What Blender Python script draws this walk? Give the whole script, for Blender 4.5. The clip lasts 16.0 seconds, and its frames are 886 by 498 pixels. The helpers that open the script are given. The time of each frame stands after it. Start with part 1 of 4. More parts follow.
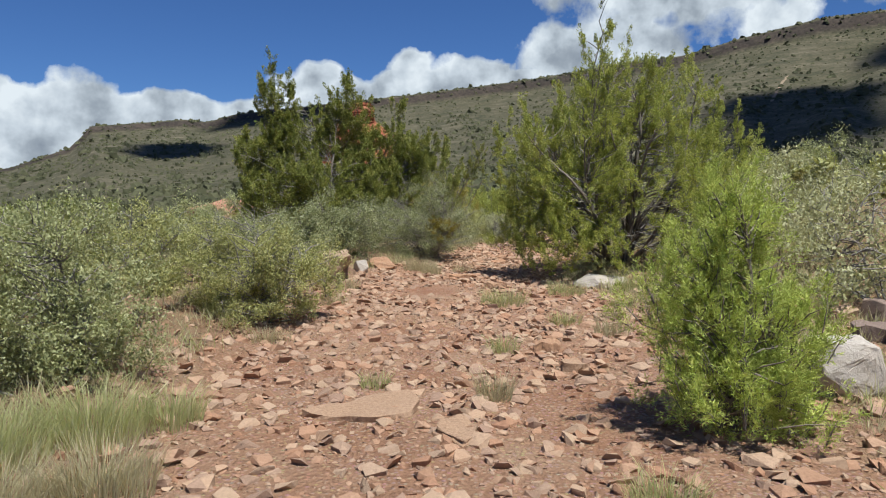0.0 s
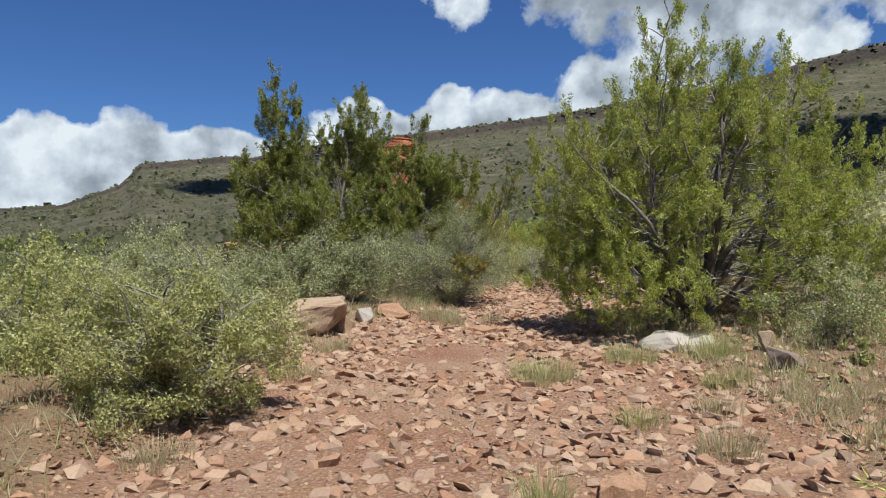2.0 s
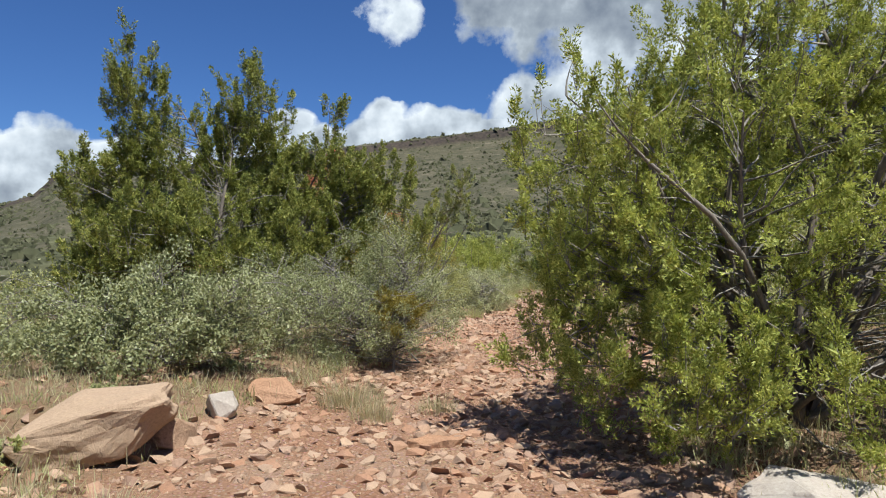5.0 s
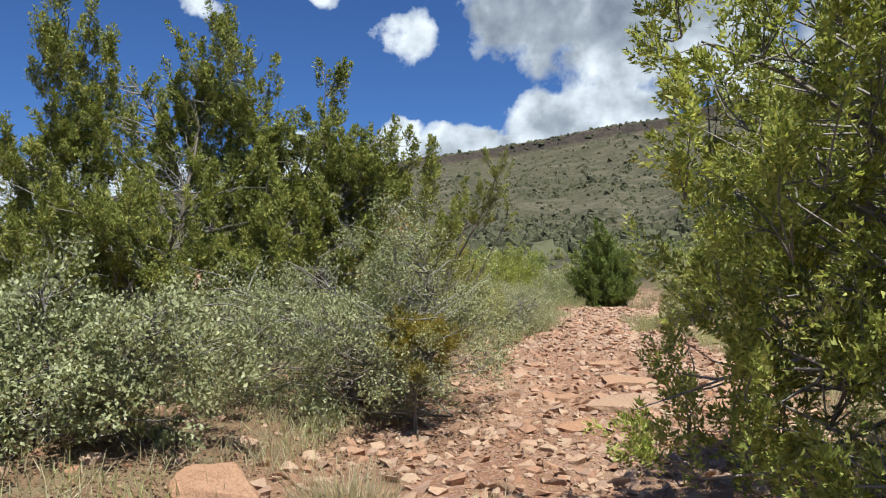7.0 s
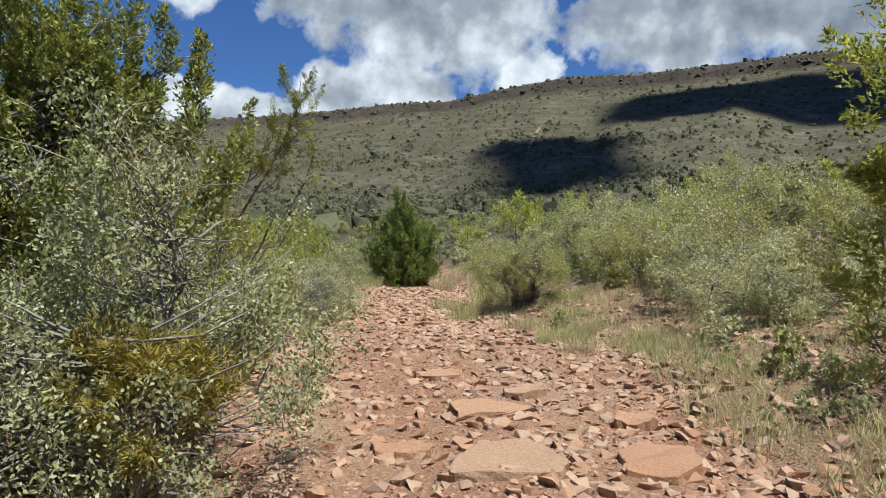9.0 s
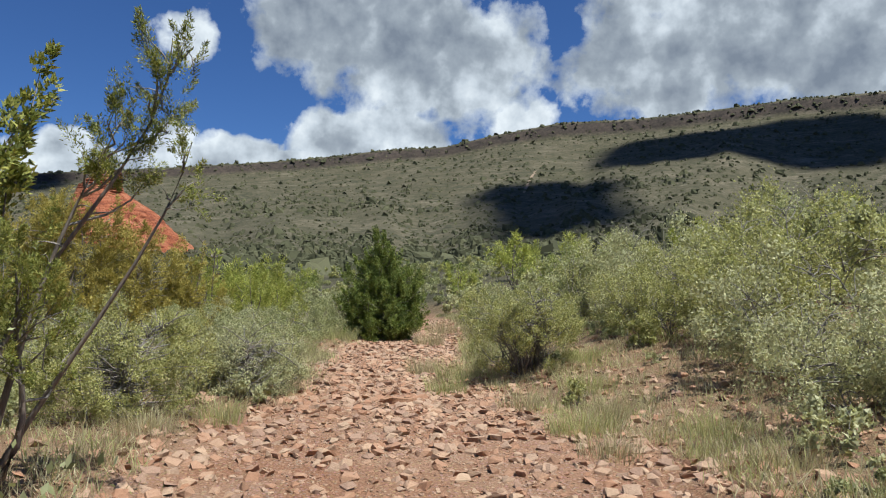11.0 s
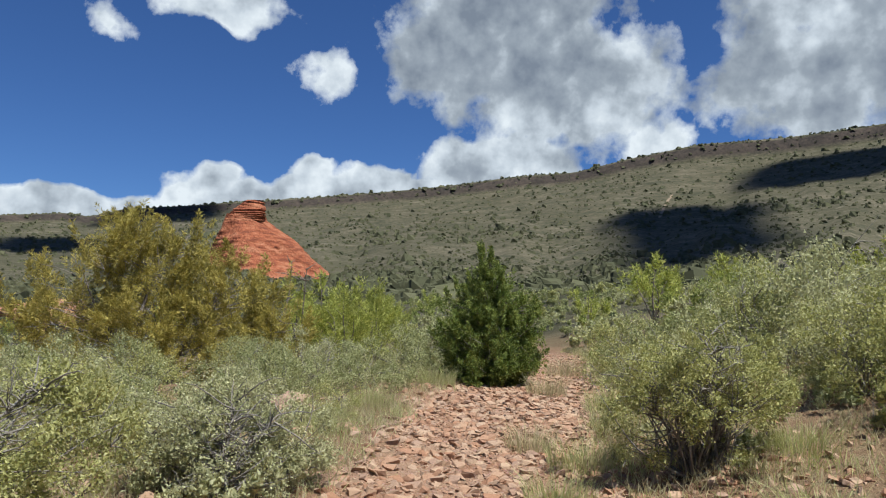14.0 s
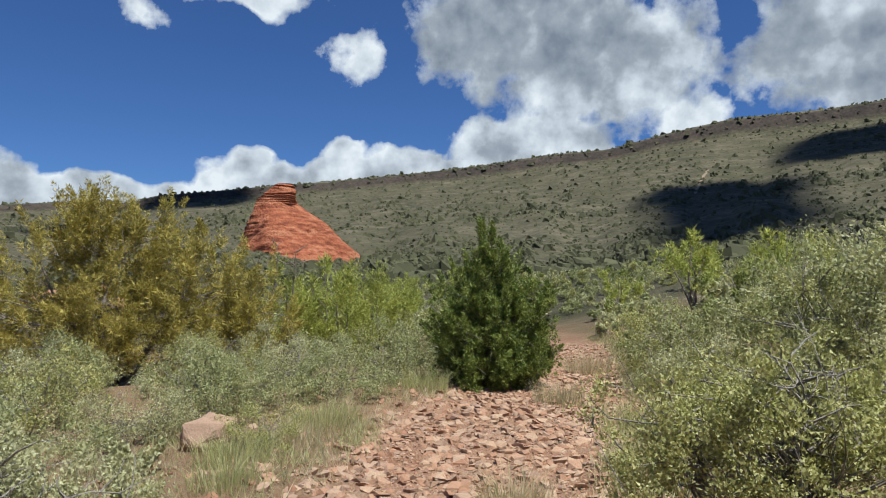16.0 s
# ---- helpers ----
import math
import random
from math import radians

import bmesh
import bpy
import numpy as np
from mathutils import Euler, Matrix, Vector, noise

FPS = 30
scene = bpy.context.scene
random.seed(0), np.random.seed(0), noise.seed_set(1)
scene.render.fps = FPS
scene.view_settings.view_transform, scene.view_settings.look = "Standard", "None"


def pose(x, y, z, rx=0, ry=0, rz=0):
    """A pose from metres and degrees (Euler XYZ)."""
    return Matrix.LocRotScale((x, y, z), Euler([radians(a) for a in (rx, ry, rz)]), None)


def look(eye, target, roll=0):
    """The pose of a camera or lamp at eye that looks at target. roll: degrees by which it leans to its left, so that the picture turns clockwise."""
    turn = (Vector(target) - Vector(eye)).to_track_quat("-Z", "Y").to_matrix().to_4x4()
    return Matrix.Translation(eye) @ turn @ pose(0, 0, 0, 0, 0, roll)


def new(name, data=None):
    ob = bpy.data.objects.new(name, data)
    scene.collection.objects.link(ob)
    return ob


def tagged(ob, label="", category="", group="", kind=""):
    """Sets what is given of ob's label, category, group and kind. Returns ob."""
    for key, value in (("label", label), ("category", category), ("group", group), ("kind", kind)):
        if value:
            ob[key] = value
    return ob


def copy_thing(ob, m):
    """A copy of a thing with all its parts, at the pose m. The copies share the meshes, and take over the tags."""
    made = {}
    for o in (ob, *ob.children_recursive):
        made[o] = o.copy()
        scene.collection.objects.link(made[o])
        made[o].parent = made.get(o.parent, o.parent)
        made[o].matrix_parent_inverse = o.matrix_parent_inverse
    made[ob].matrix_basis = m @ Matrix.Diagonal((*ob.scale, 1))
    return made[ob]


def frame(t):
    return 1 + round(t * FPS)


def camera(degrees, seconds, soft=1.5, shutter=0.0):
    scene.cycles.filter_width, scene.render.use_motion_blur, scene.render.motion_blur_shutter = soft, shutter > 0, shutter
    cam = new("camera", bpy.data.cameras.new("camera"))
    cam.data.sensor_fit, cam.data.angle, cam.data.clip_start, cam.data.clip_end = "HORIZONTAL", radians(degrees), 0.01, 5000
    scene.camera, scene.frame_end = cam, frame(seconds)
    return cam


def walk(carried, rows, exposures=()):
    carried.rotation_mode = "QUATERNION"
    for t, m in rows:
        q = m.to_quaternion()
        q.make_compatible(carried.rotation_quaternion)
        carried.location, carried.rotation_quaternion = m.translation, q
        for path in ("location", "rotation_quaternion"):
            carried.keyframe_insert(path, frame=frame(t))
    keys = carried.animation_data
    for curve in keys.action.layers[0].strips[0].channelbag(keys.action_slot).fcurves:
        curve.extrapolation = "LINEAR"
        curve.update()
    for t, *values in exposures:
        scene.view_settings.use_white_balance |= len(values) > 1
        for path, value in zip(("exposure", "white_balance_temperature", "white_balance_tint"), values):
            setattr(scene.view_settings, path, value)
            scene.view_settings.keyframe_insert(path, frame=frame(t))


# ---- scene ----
cam = camera(64.1, 16.0, soft=1.1)
METRES, EYE, TILT, LEAN, TURN = 24.2, 1.5, 0.0, 0.0, 0.0
ROWS = [
    (0.0, 0.0, 0.0, 0.0, -0.0, -3.78, 0.06),
    (0.5, 0.0051, 0.0319, 0.0013, 1.72, -3.49, -0.22),
    (1.0, 0.0088, 0.0631, 0.0024, 2.58, -2.94, -0.0),
    (1.5, 0.0136, 0.0946, 0.001, 2.81, -2.11, 0.27),
    (2.0, 0.0114, 0.1265, -0.0003, 3.23, -1.08, 0.4),
    (2.5, 0.0143, 0.1596, 0.0023, 1.67, -0.65, -0.64),
    (3.0, 0.0139, 0.1919, 0.0071, -0.34, -1.85, -1.62),
    (3.5, 0.0143, 0.2234, 0.0093, -0.65, 1.46, -1.72),
    (6.0, 0.0037, 0.3897, 0.0025, -2.62, -0.76, 1.31),
    (6.5, 0.0035, 0.4207, -0.0004, 0.87, -0.14, 1.68),
    (7.0, 0.0041, 0.4537, 0.0015, -0.67, 1.46, 1.34),
    (7.5, 0.0034, 0.4871, 0.0006, -2.63, 0.79, 3.11),
    (8.0, -0.0005, 0.5202, -0.0005, -7.05, -0.52, 1.54),
    (8.5, 0.0032, 0.5529, -0.0006, -14.06, 0.52, 2.25),
    (9.0, 0.0078, 0.5864, 0.0006, -18.32, -0.76, -0.73),
    (11.5, 0.0779, 0.726, 0.0023, -18.62, 3.27, -0.4),
    (12.0, 0.0969, 0.7511, 0.0029, -14.49, 2.59, -0.68),
    (12.5, 0.1038, 0.7782, 0.0076, -8.07, 2.76, -0.72),
    (13.0, 0.1082, 0.8008, 0.0076, -3.78, 3.88, -0.64),
    (13.5, 0.1105, 0.8262, 0.0055, -4.32, 4.53, -0.82),
    (14.0, 0.1177, 0.8566, 0.005, -8.16, 4.88, -1.17),
    (14.5, 0.1297, 0.8827, 0.0016, -11.33, 4.91, -1.04),
    (15.0, 0.1434, 0.9102, 0.0041, -12.05, 4.4, -0.83),
    (15.5, 0.1582, 0.9346, 0.0076, -9.06, 3.76, -0.51),
    (16.0, 0.1628, 0.9579, 0.0117, -5.5, 3.28, -0.47),
]
walk(cam, [(t, pose(0, 0, EYE, TILT, LEAN, TURN) @ pose(METRES * x, METRES * y, METRES * z, 90 + pitch, roll, yaw)) for t, x, y, z, yaw, pitch, roll in ROWS], [(0.0, 0.47, 5990, 4), (3.5, 0.5, 5990, 4), (6.0, 0.74, 5990, 4), (9.0, 0.62, 5990, 4), (12.0, 0.52, 5990, 4), (16.0, 0.5, 5990, 4)])

# ---- world, sun ----
SUN_AZ, SUN_EL = radians(146.0), radians(67.0)   # azimuth east of the view's north (+y)
world = bpy.data.worlds.new("world")
scene.world = world
world.use_nodes = True
wn, wl = world.node_tree.nodes, world.node_tree.links
sky = wn.new("ShaderNodeTexSky")
sky.sky_type, sky.sun_disc = "NISHITA", False
sky.sun_elevation, sky.sun_rotation = SUN_EL, SUN_AZ
sky.altitude, sky.air_density, sky.dust_density, sky.ozone_density = 1400, 1.0, 0.1, 3.0
wn["Background"].inputs["Strength"].default_value = 0.047
tint = wn.new("ShaderNodeMix")
tint.data_type, tint.blend_type = "RGBA", "MULTIPLY"
tint.inputs[0].default_value, tint.inputs[7].default_value = 1.0, (0.66, 0.87, 1.28, 1)
wl.new(sky.outputs[0], tint.inputs[6])
wl.new(tint.outputs[2], wn["Background"].inputs["Color"])
sun_data = bpy.data.lights.new("sun", "SUN")
sun_data.energy, sun_data.angle, sun_data.color = 5.0, radians(0.53), (1.0, 0.95, 0.87)
sun = new("sun", sun_data)
sun_way = Vector((math.sin(SUN_AZ) * math.cos(SUN_EL), math.cos(SUN_AZ) * math.cos(SUN_EL), math.sin(SUN_EL)))
sun.matrix_world = look(sun_way * 50, (0, 0, 0))


# ---- materials ----
def material(name, rough=0.8, spec=0.3):
    m = bpy.data.materials.new(name)
    m.use_nodes = True
    n, l = m.node_tree.nodes, m.node_tree.links
    p = n["Principled BSDF"]
    p.inputs["Roughness"].default_value = rough
    p.inputs["Specular IOR Level"].default_value = spec
    return m, n, l, p


def ramp(n, l, source, stops):
    r = n.new("ShaderNodeValToRGB")
    e = r.color_ramp.elements
    while len(e) < len(stops):
        e.new(0.5)
    for k, (at, c) in enumerate(stops):
        e[k].position, e[k].color = at, (*c, 1) if len(c) == 3 else c
    l.new(source, r.inputs[0])
    return r.outputs[0]


def noise_tex(n, l, scale, detail=4.0, rough=0.55, coords=None):
    t = n.new("ShaderNodeTexNoise")
    t.inputs["Scale"].default_value, t.inputs["Detail"].default_value = scale, detail
    t.inputs["Roughness"].default_value = rough
    if coords is None:
        coords = n.new("ShaderNodeTexCoord").outputs["Object"]
    l.new(coords, t.inputs["Vector"])
    return t.outputs["Fac"]


def mix(n, l, fac, a, b, mode="MIX"):
    x = n.new("ShaderNodeMix")
    x.data_type, x.blend_type = "RGBA", mode
    for key, v in ((0, fac), (6, a), (7, b)):
        if isinstance(v, (int, float)):
            x.inputs[key].default_value = v
        elif isinstance(v, tuple):
            x.inputs[key].default_value = (*v, 1)
        else:
            l.new(v, x.inputs[key])
    return x.outputs[2]


def math_node(n, l, op, a, b=0.0, clamp=False):
    x = n.new("ShaderNodeMath")
    x.operation, x.use_clamp = op, clamp
    for key, v in ((0, a), (1, b)):
        if isinstance(v, (int, float)):
            x.inputs[key].default_value = v
        else:
            l.new(v, x.inputs[key])
    return x.outputs[0]


def bump(n, l, p, height, strength, distance):
    b = n.new("ShaderNodeBump")
    b.inputs["Strength"].default_value, b.inputs["Distance"].default_value = strength, distance
    l.new(height, b.inputs["Height"])
    l.new(b.outputs[0], p.inputs["Normal"])


def leaf_material(name, dark, mid, light, through_light=0.3, rough=0.5, spec=0.35, patch=1.6):
    """Leaves that differ one by one and in drifts, and let some light through."""
    m, n, l, p = material(name, rough, spec)
    rnd = n.new("ShaderNodeNewGeometry").outputs["Random Per Island"]
    drift = noise_tex(n, l, patch, 3)
    f = math_node(n, l, "ADD", math_node(n, l, "MULTIPLY", rnd, 0.4), math_node(n, l, "MULTIPLY", drift, 0.7))
    col = ramp(n, l, f, [(0.2, dark), (0.52, mid), (0.85, light)])
    l.new(col, p.inputs["Base Color"])
    t = n.new("ShaderNodeBsdfTranslucent")
    l.new(mix(n, l, 1.0, col, (1.0, 1.0, 0.7), "MULTIPLY"), t.inputs["Color"])
    s = n.new("ShaderNodeMixShader")
    s.inputs[0].default_value = through_light
    l.new(p.outputs[0], s.inputs[1])
    l.new(t.outputs[0], s.inputs[2])
    l.new(s.outputs[0], n["Material Output"].inputs["Surface"])
    return m


def bark_material(name, a, b):
    m, n, l, p = material(name, 0.9, 0.15)
    tc = n.new("ShaderNodeTexCoord").outputs["Object"]
    mp = n.new("ShaderNodeMapping")
    mp.inputs["Scale"].default_value = (1, 1, 0.15)
    l.new(tc, mp.inputs["Vector"])
    f = noise_tex(n, l, 60, 4, 0.6, mp.outputs[0])
    g = noise_tex(n, l, 5, 3)
    l.new(mix(n, l, math_node(n, l, "MULTIPLY", g, 0.5), ramp(n, l, f, [(0.3, a), (0.7, b)]), (0.32, 0.29, 0.25)), p.inputs["Base Color"])
    bump(n, l, p, f, 0.6, 0.01)
    return m


def stone_material(name, stops, speck=0.35, rough_relief=0.5):
    m, n, l, p = material(name, 0.88, 0.2)
    per = n.new("ShaderNodeObjectInfo").outputs["Random"]
    isl = n.new("ShaderNodeNewGeometry").outputs["Random Per Island"]
    f = math_node(n, l, "FRACT", math_node(n, l, "ADD", per, math_node(n, l, "MULTIPLY", isl, 3.7)))
    big = noise_tex(n, l, 3.0, 5)
    fine = noise_tex(n, l, 45, 5, 0.65)
    col = ramp(n, l, f, stops)
    col = mix(n, l, math_node(n, l, "MULTIPLY", big, 0.5), col, (0.42, 0.29, 0.21))
    col = mix(n, l, speck, col, ramp(n, l, fine, [(0.25, (0.12, 0.1, 0.09)), (0.75, (1.0, 1.0, 1.0))]), "MULTIPLY")
    l.new(col, p.inputs["Base Color"])
    crack = noise_tex(n, l, 9.0, 6, 0.7)
    bump(n, l, p, math_node(n, l, "ADD", fine, math_node(n, l, "MULTIPLY", crack, 2.0)), rough_relief, 0.014)
    return m


STONE = stone_material("sandstone_rubble", [(0.0, (0.335, 0.158, 0.0837)), (0.3, (0.409, 0.233, 0.14)), (0.55, (0.484, 0.335, 0.219)), (0.75, (0.391, 0.26, 0.177)), (1.0, (0.307, 0.186, 0.13))])
SLAB = stone_material("red_sandstone", [(0.0, (0.42, 0.21, 0.11)), (0.5, (0.45, 0.255, 0.145)), (1.0, (0.42, 0.27, 0.17))], 0.5, 0.8)
TAN = stone_material("tan_sandstone", [(0.0, (0.44, 0.31, 0.2)), (1.0, (0.48, 0.36, 0.25))], 0.4)
RED = stone_material("red_ledge_rock", [(0.0, (0.4, 0.17, 0.1)), (1.0, (0.45, 0.2, 0.12))], 0.4)
GREY = stone_material("grey_limestone", [(0.0, (0.42, 0.38, 0.33)), (1.0, (0.5, 0.46, 0.41))], 0.3)
DARK = stone_material("dark_basalt", [(0.0, (0.16, 0.12, 0.11)), (1.0, (0.24, 0.18, 0.15))], 0.4)

JUN = leaf_material("juniper_scales", (0.105, 0.125, 0.028), (0.34, 0.37, 0.086), (0.64, 0.62, 0.2), 0.45, 0.6, 0.2, 5)
JUN_DARK = leaf_material("dark_juniper_scales", (0.062, 0.076, 0.02), (0.215, 0.238, 0.056), (0.5, 0.47, 0.135), 0.31, 0.6, 0.2, 5)
JUN_BRIGHT = leaf_material("young_juniper_scales", (0.17, 0.22, 0.045), (0.43, 0.5, 0.12), (0.66, 0.68, 0.22), 0.4, 0.6, 0.2, 8)
CYP = leaf_material("cypress_scales", (0.05, 0.07, 0.018), (0.155, 0.2, 0.046), (0.36, 0.38, 0.1), 0.28, 0.6, 0.2, 5)
OLIVE = leaf_material("olive_juniper_scales", (0.14, 0.115, 0.03), (0.37, 0.31, 0.08), (0.56, 0.47, 0.14), 0.36, 0.6, 0.2, 2)
SAGE = leaf_material("grey_green_leaves", (0.151, 0.162, 0.067), (0.335, 0.346, 0.157), (0.54, 0.54, 0.313), 0.38, 0.55, 0.3, 6)
OAK = leaf_material("scrub_oak_leaves", (0.12, 0.13, 0.056), (0.285, 0.295, 0.135), (0.49, 0.49, 0.29), 0.32, 0.55, 0.3, 6)
SAGE_Y = leaf_material("yellow_green_leaves", (0.162, 0.162, 0.054), (0.378, 0.373, 0.135), (0.572, 0.54, 0.259), 0.38, 0.55, 0.3, 6)
PALE = leaf_material("pale_grey_leaves", (0.216, 0.211, 0.108), (0.421, 0.41, 0.221), (0.594, 0.583, 0.367), 0.38, 0.55, 0.3, 6)
MESQ = leaf_material("bright_feathery_leaves", (0.1, 0.125, 0.03), (0.24, 0.275, 0.075), (0.4, 0.41, 0.15), 0.42, 0.6, 0.2, 2)
RUST = leaf_material("rusty_mistletoe_stems", (0.11, 0.07, 0.014), (0.24, 0.185, 0.032), (0.36, 0.3, 0.06), 0.25, 0.6, 0.2, 5)
GRASS = leaf_material("pale_green_grass", (0.3, 0.31, 0.12), (0.46, 0.47, 0.22), (0.62, 0.59, 0.36), 0.5, 0.6, 0.2, 4)
STRAW = leaf_material("straw_grass", (0.3, 0.25, 0.14), (0.48, 0.42, 0.26), (0.6, 0.55, 0.38), 0.45, 0.6, 0.2, 4)
LITTER = leaf_material("dry_brown_litter", (0.09, 0.045, 0.025), (0.2, 0.115, 0.065), (0.36, 0.25, 0.16), 0.1, 0.8, 0.15, 3)
BARK = bark_material("juniper_bark", (0.07, 0.05, 0.04), (0.19, 0.15, 0.12))
TWIG = bark_material("grey_twigs", (0.1, 0.085, 0.075), (0.27, 0.24, 0.21))


# ---- land ----
def smooth(a, b, v):
    u = np.clip((v - a) / (b - a), 0, 1)
    return u * u * (3 - 2 * u)


def trail(y):
    """Middle and half width of the trail at y."""
    at = [-40, 0, 5, 10, 14, 18, 22, 25, 27, 30, 33.5, 36, 40, 44, 60, 90]
    return (np.interp(y, at, [0.0, 0.0, 0.2, 0.2, 0.1, 1.7, 3.0, 3.3, 4.1, 4.9, 6.0, 7.1, 8.7, 10.0, 12.6, 17.0]),
            np.interp(y, at, [2.3, 2.3, 2.5, 2.5, 2.2, 1.9, 2.4, 2.0, 1.3, 1.3, 1.6, 1.4, 1.0, 0.9, 0.8, 0.8]))


RIDGE_AZ = [-180, -90, -50, -32, -27.8, -26.7, -20, -18.5, -16.5, -8.7, -1, 7.5, 14, 18.5, 22.6, 28, 34, 45, 55, 90, 130, 180]
RIDGE_EL = [1.5, 1.0, 1.2, 2.3, 4.0, 5.5, 6.3, 6.15, 6.8, 7.9, 8.8, 9.8, 10.75, 11.0, 11.95, 12.85, 12.9, 13.5, 13.2, 11, 4, 1.5]
RIDGE_R, FOOT_R = 1150.0, 130.0


def waves(x, y, seed, octaves=4, size=1.0):
    """Smooth random relief of about -1 to 1."""
    rng = np.random.RandomState(seed)
    out = np.zeros_like(x)
    for k in range(octaves):
        for _ in range(4):
            a, f, ph = rng.uniform(0, 6.283), rng.uniform(0.7, 1.5) * 2 ** k / size, rng.uniform(0, 6.283)
            out += np.sin((x * np.cos(a) + y * np.sin(a)) * f + ph) * 0.5 ** k * 0.35
    return out


def land(x, y):
    """Height of the ground, and how much it is trail, mountain and cliff."""
    x, y = np.asarray(x, float), np.asarray(y, float)
    mid, half = trail(y)
    off = np.abs(x - mid) - half
    on = 1 - smooth(-0.35, 0.55, off + 0.25 * waves(x, y, 3, 3, 0.8))
    on = on * (1 - smooth(48, 70, y))
    side = x - mid
    near = 0.21 * np.clip(side - half - 0.6, 0, 30) * smooth(2, 16, y) * (1 - 0.5 * smooth(8, 30, side))
    near += np.clip(-side - half, 0, 1.5) * 0.12 * smooth(4, 12, y) * (1 - smooth(21, 26, y))
    near -= 0.07 * np.clip(-side - half - 2.5, 0, 60)
    near += (0.09 * waves(x, y, 5, 3, 1.6) + 0.12 - 0.1 * smooth(22, 28, y) * smooth(0, 1, -side)) * (1 - on) + on * 0.025 * waves(x, y, 6, 4, 0.7)
    r = np.hypot(x - 2, y - 12) + 1e-6
    az = np.degrees(np.arctan2(x - 2, y - 12))
    el = np.interp(az, RIDGE_AZ, RIDGE_EL)
    top = np.tan(np.radians(el)) * RIDGE_R
    u = np.clip((r - FOOT_R) / (RIDGE_R - FOOT_R), 0, 1)
    gully = waves(az * 0.35, r / 260, 11, 4, 1.0)
    rise = 0.93 * u ** 1.6 + 0.06 * gully * u * (1 - u) * 3
    rise += 0.07 * smooth(0.965, 0.985, u)
    foot_z = np.interp(az, [-180, -60, -24, 0, 18, 60, 180], [-5, -6, -4, 1.5, 4.5, 8, 0])
    away = smooth(60, FOOT_R, r)
    z = near * (1 - away) + foot_z * away
    z = np.where(r > FOOT_R, foot_z + (top + 1.5 - foot_z) * rise, z)
    back = np.clip(r - RIDGE_R - 30, 0, 1e9)
    z = np.where(back > 0, np.maximum(z - back * 0.22, -30), z)
    return z, on, smooth(26, 58, r), smooth(0.966, 0.972, u) * (1 - smooth(0.984, 0.992, u))


def gz(x, y):
    return float(land(np.array([x]), np.array([y]))[0][0])


def raw_mesh(name, verts, faces, mat, shade=False):
    """A mesh of quads or triangles from arrays."""
    me = bpy.data.meshes.new(name)
    verts, faces = np.asarray(verts, np.float32), np.asarray(faces, np.int32)
    k = faces.shape[1]
    me.vertices.add(len(verts))
    me.vertices.foreach_set("co", verts.ravel())
    me.loops.add(faces.size)
    me.loops.foreach_set("vertex_index", faces.ravel())
    me.polygons.add(len(faces))
    me.polygons.foreach_set("loop_start", np.arange(0, faces.size, k, dtype=np.int32))
    me.polygons.foreach_set("use_smooth", np.full(len(faces), shade))
    me.update(calc_edges=True)
    me.materials.append(mat)
    return me


def attribute(me, name, values):
    a = me.attributes.new(name, "FLOAT", "POINT")
    a.data.foreach_set("value", np.asarray(values, np.float32))


def grid_faces(rows, cols, wrap=False):
    i, j = np.meshgrid(np.arange(rows - 1), np.arange(cols if wrap else cols - 1), indexing="ij")
    i, j = i.ravel(), j.ravel()
    k = (j + 1) % cols
    return np.stack([i * cols + j, i * cols + k, (i + 1) * cols + k, (i + 1) * cols + j], 1)


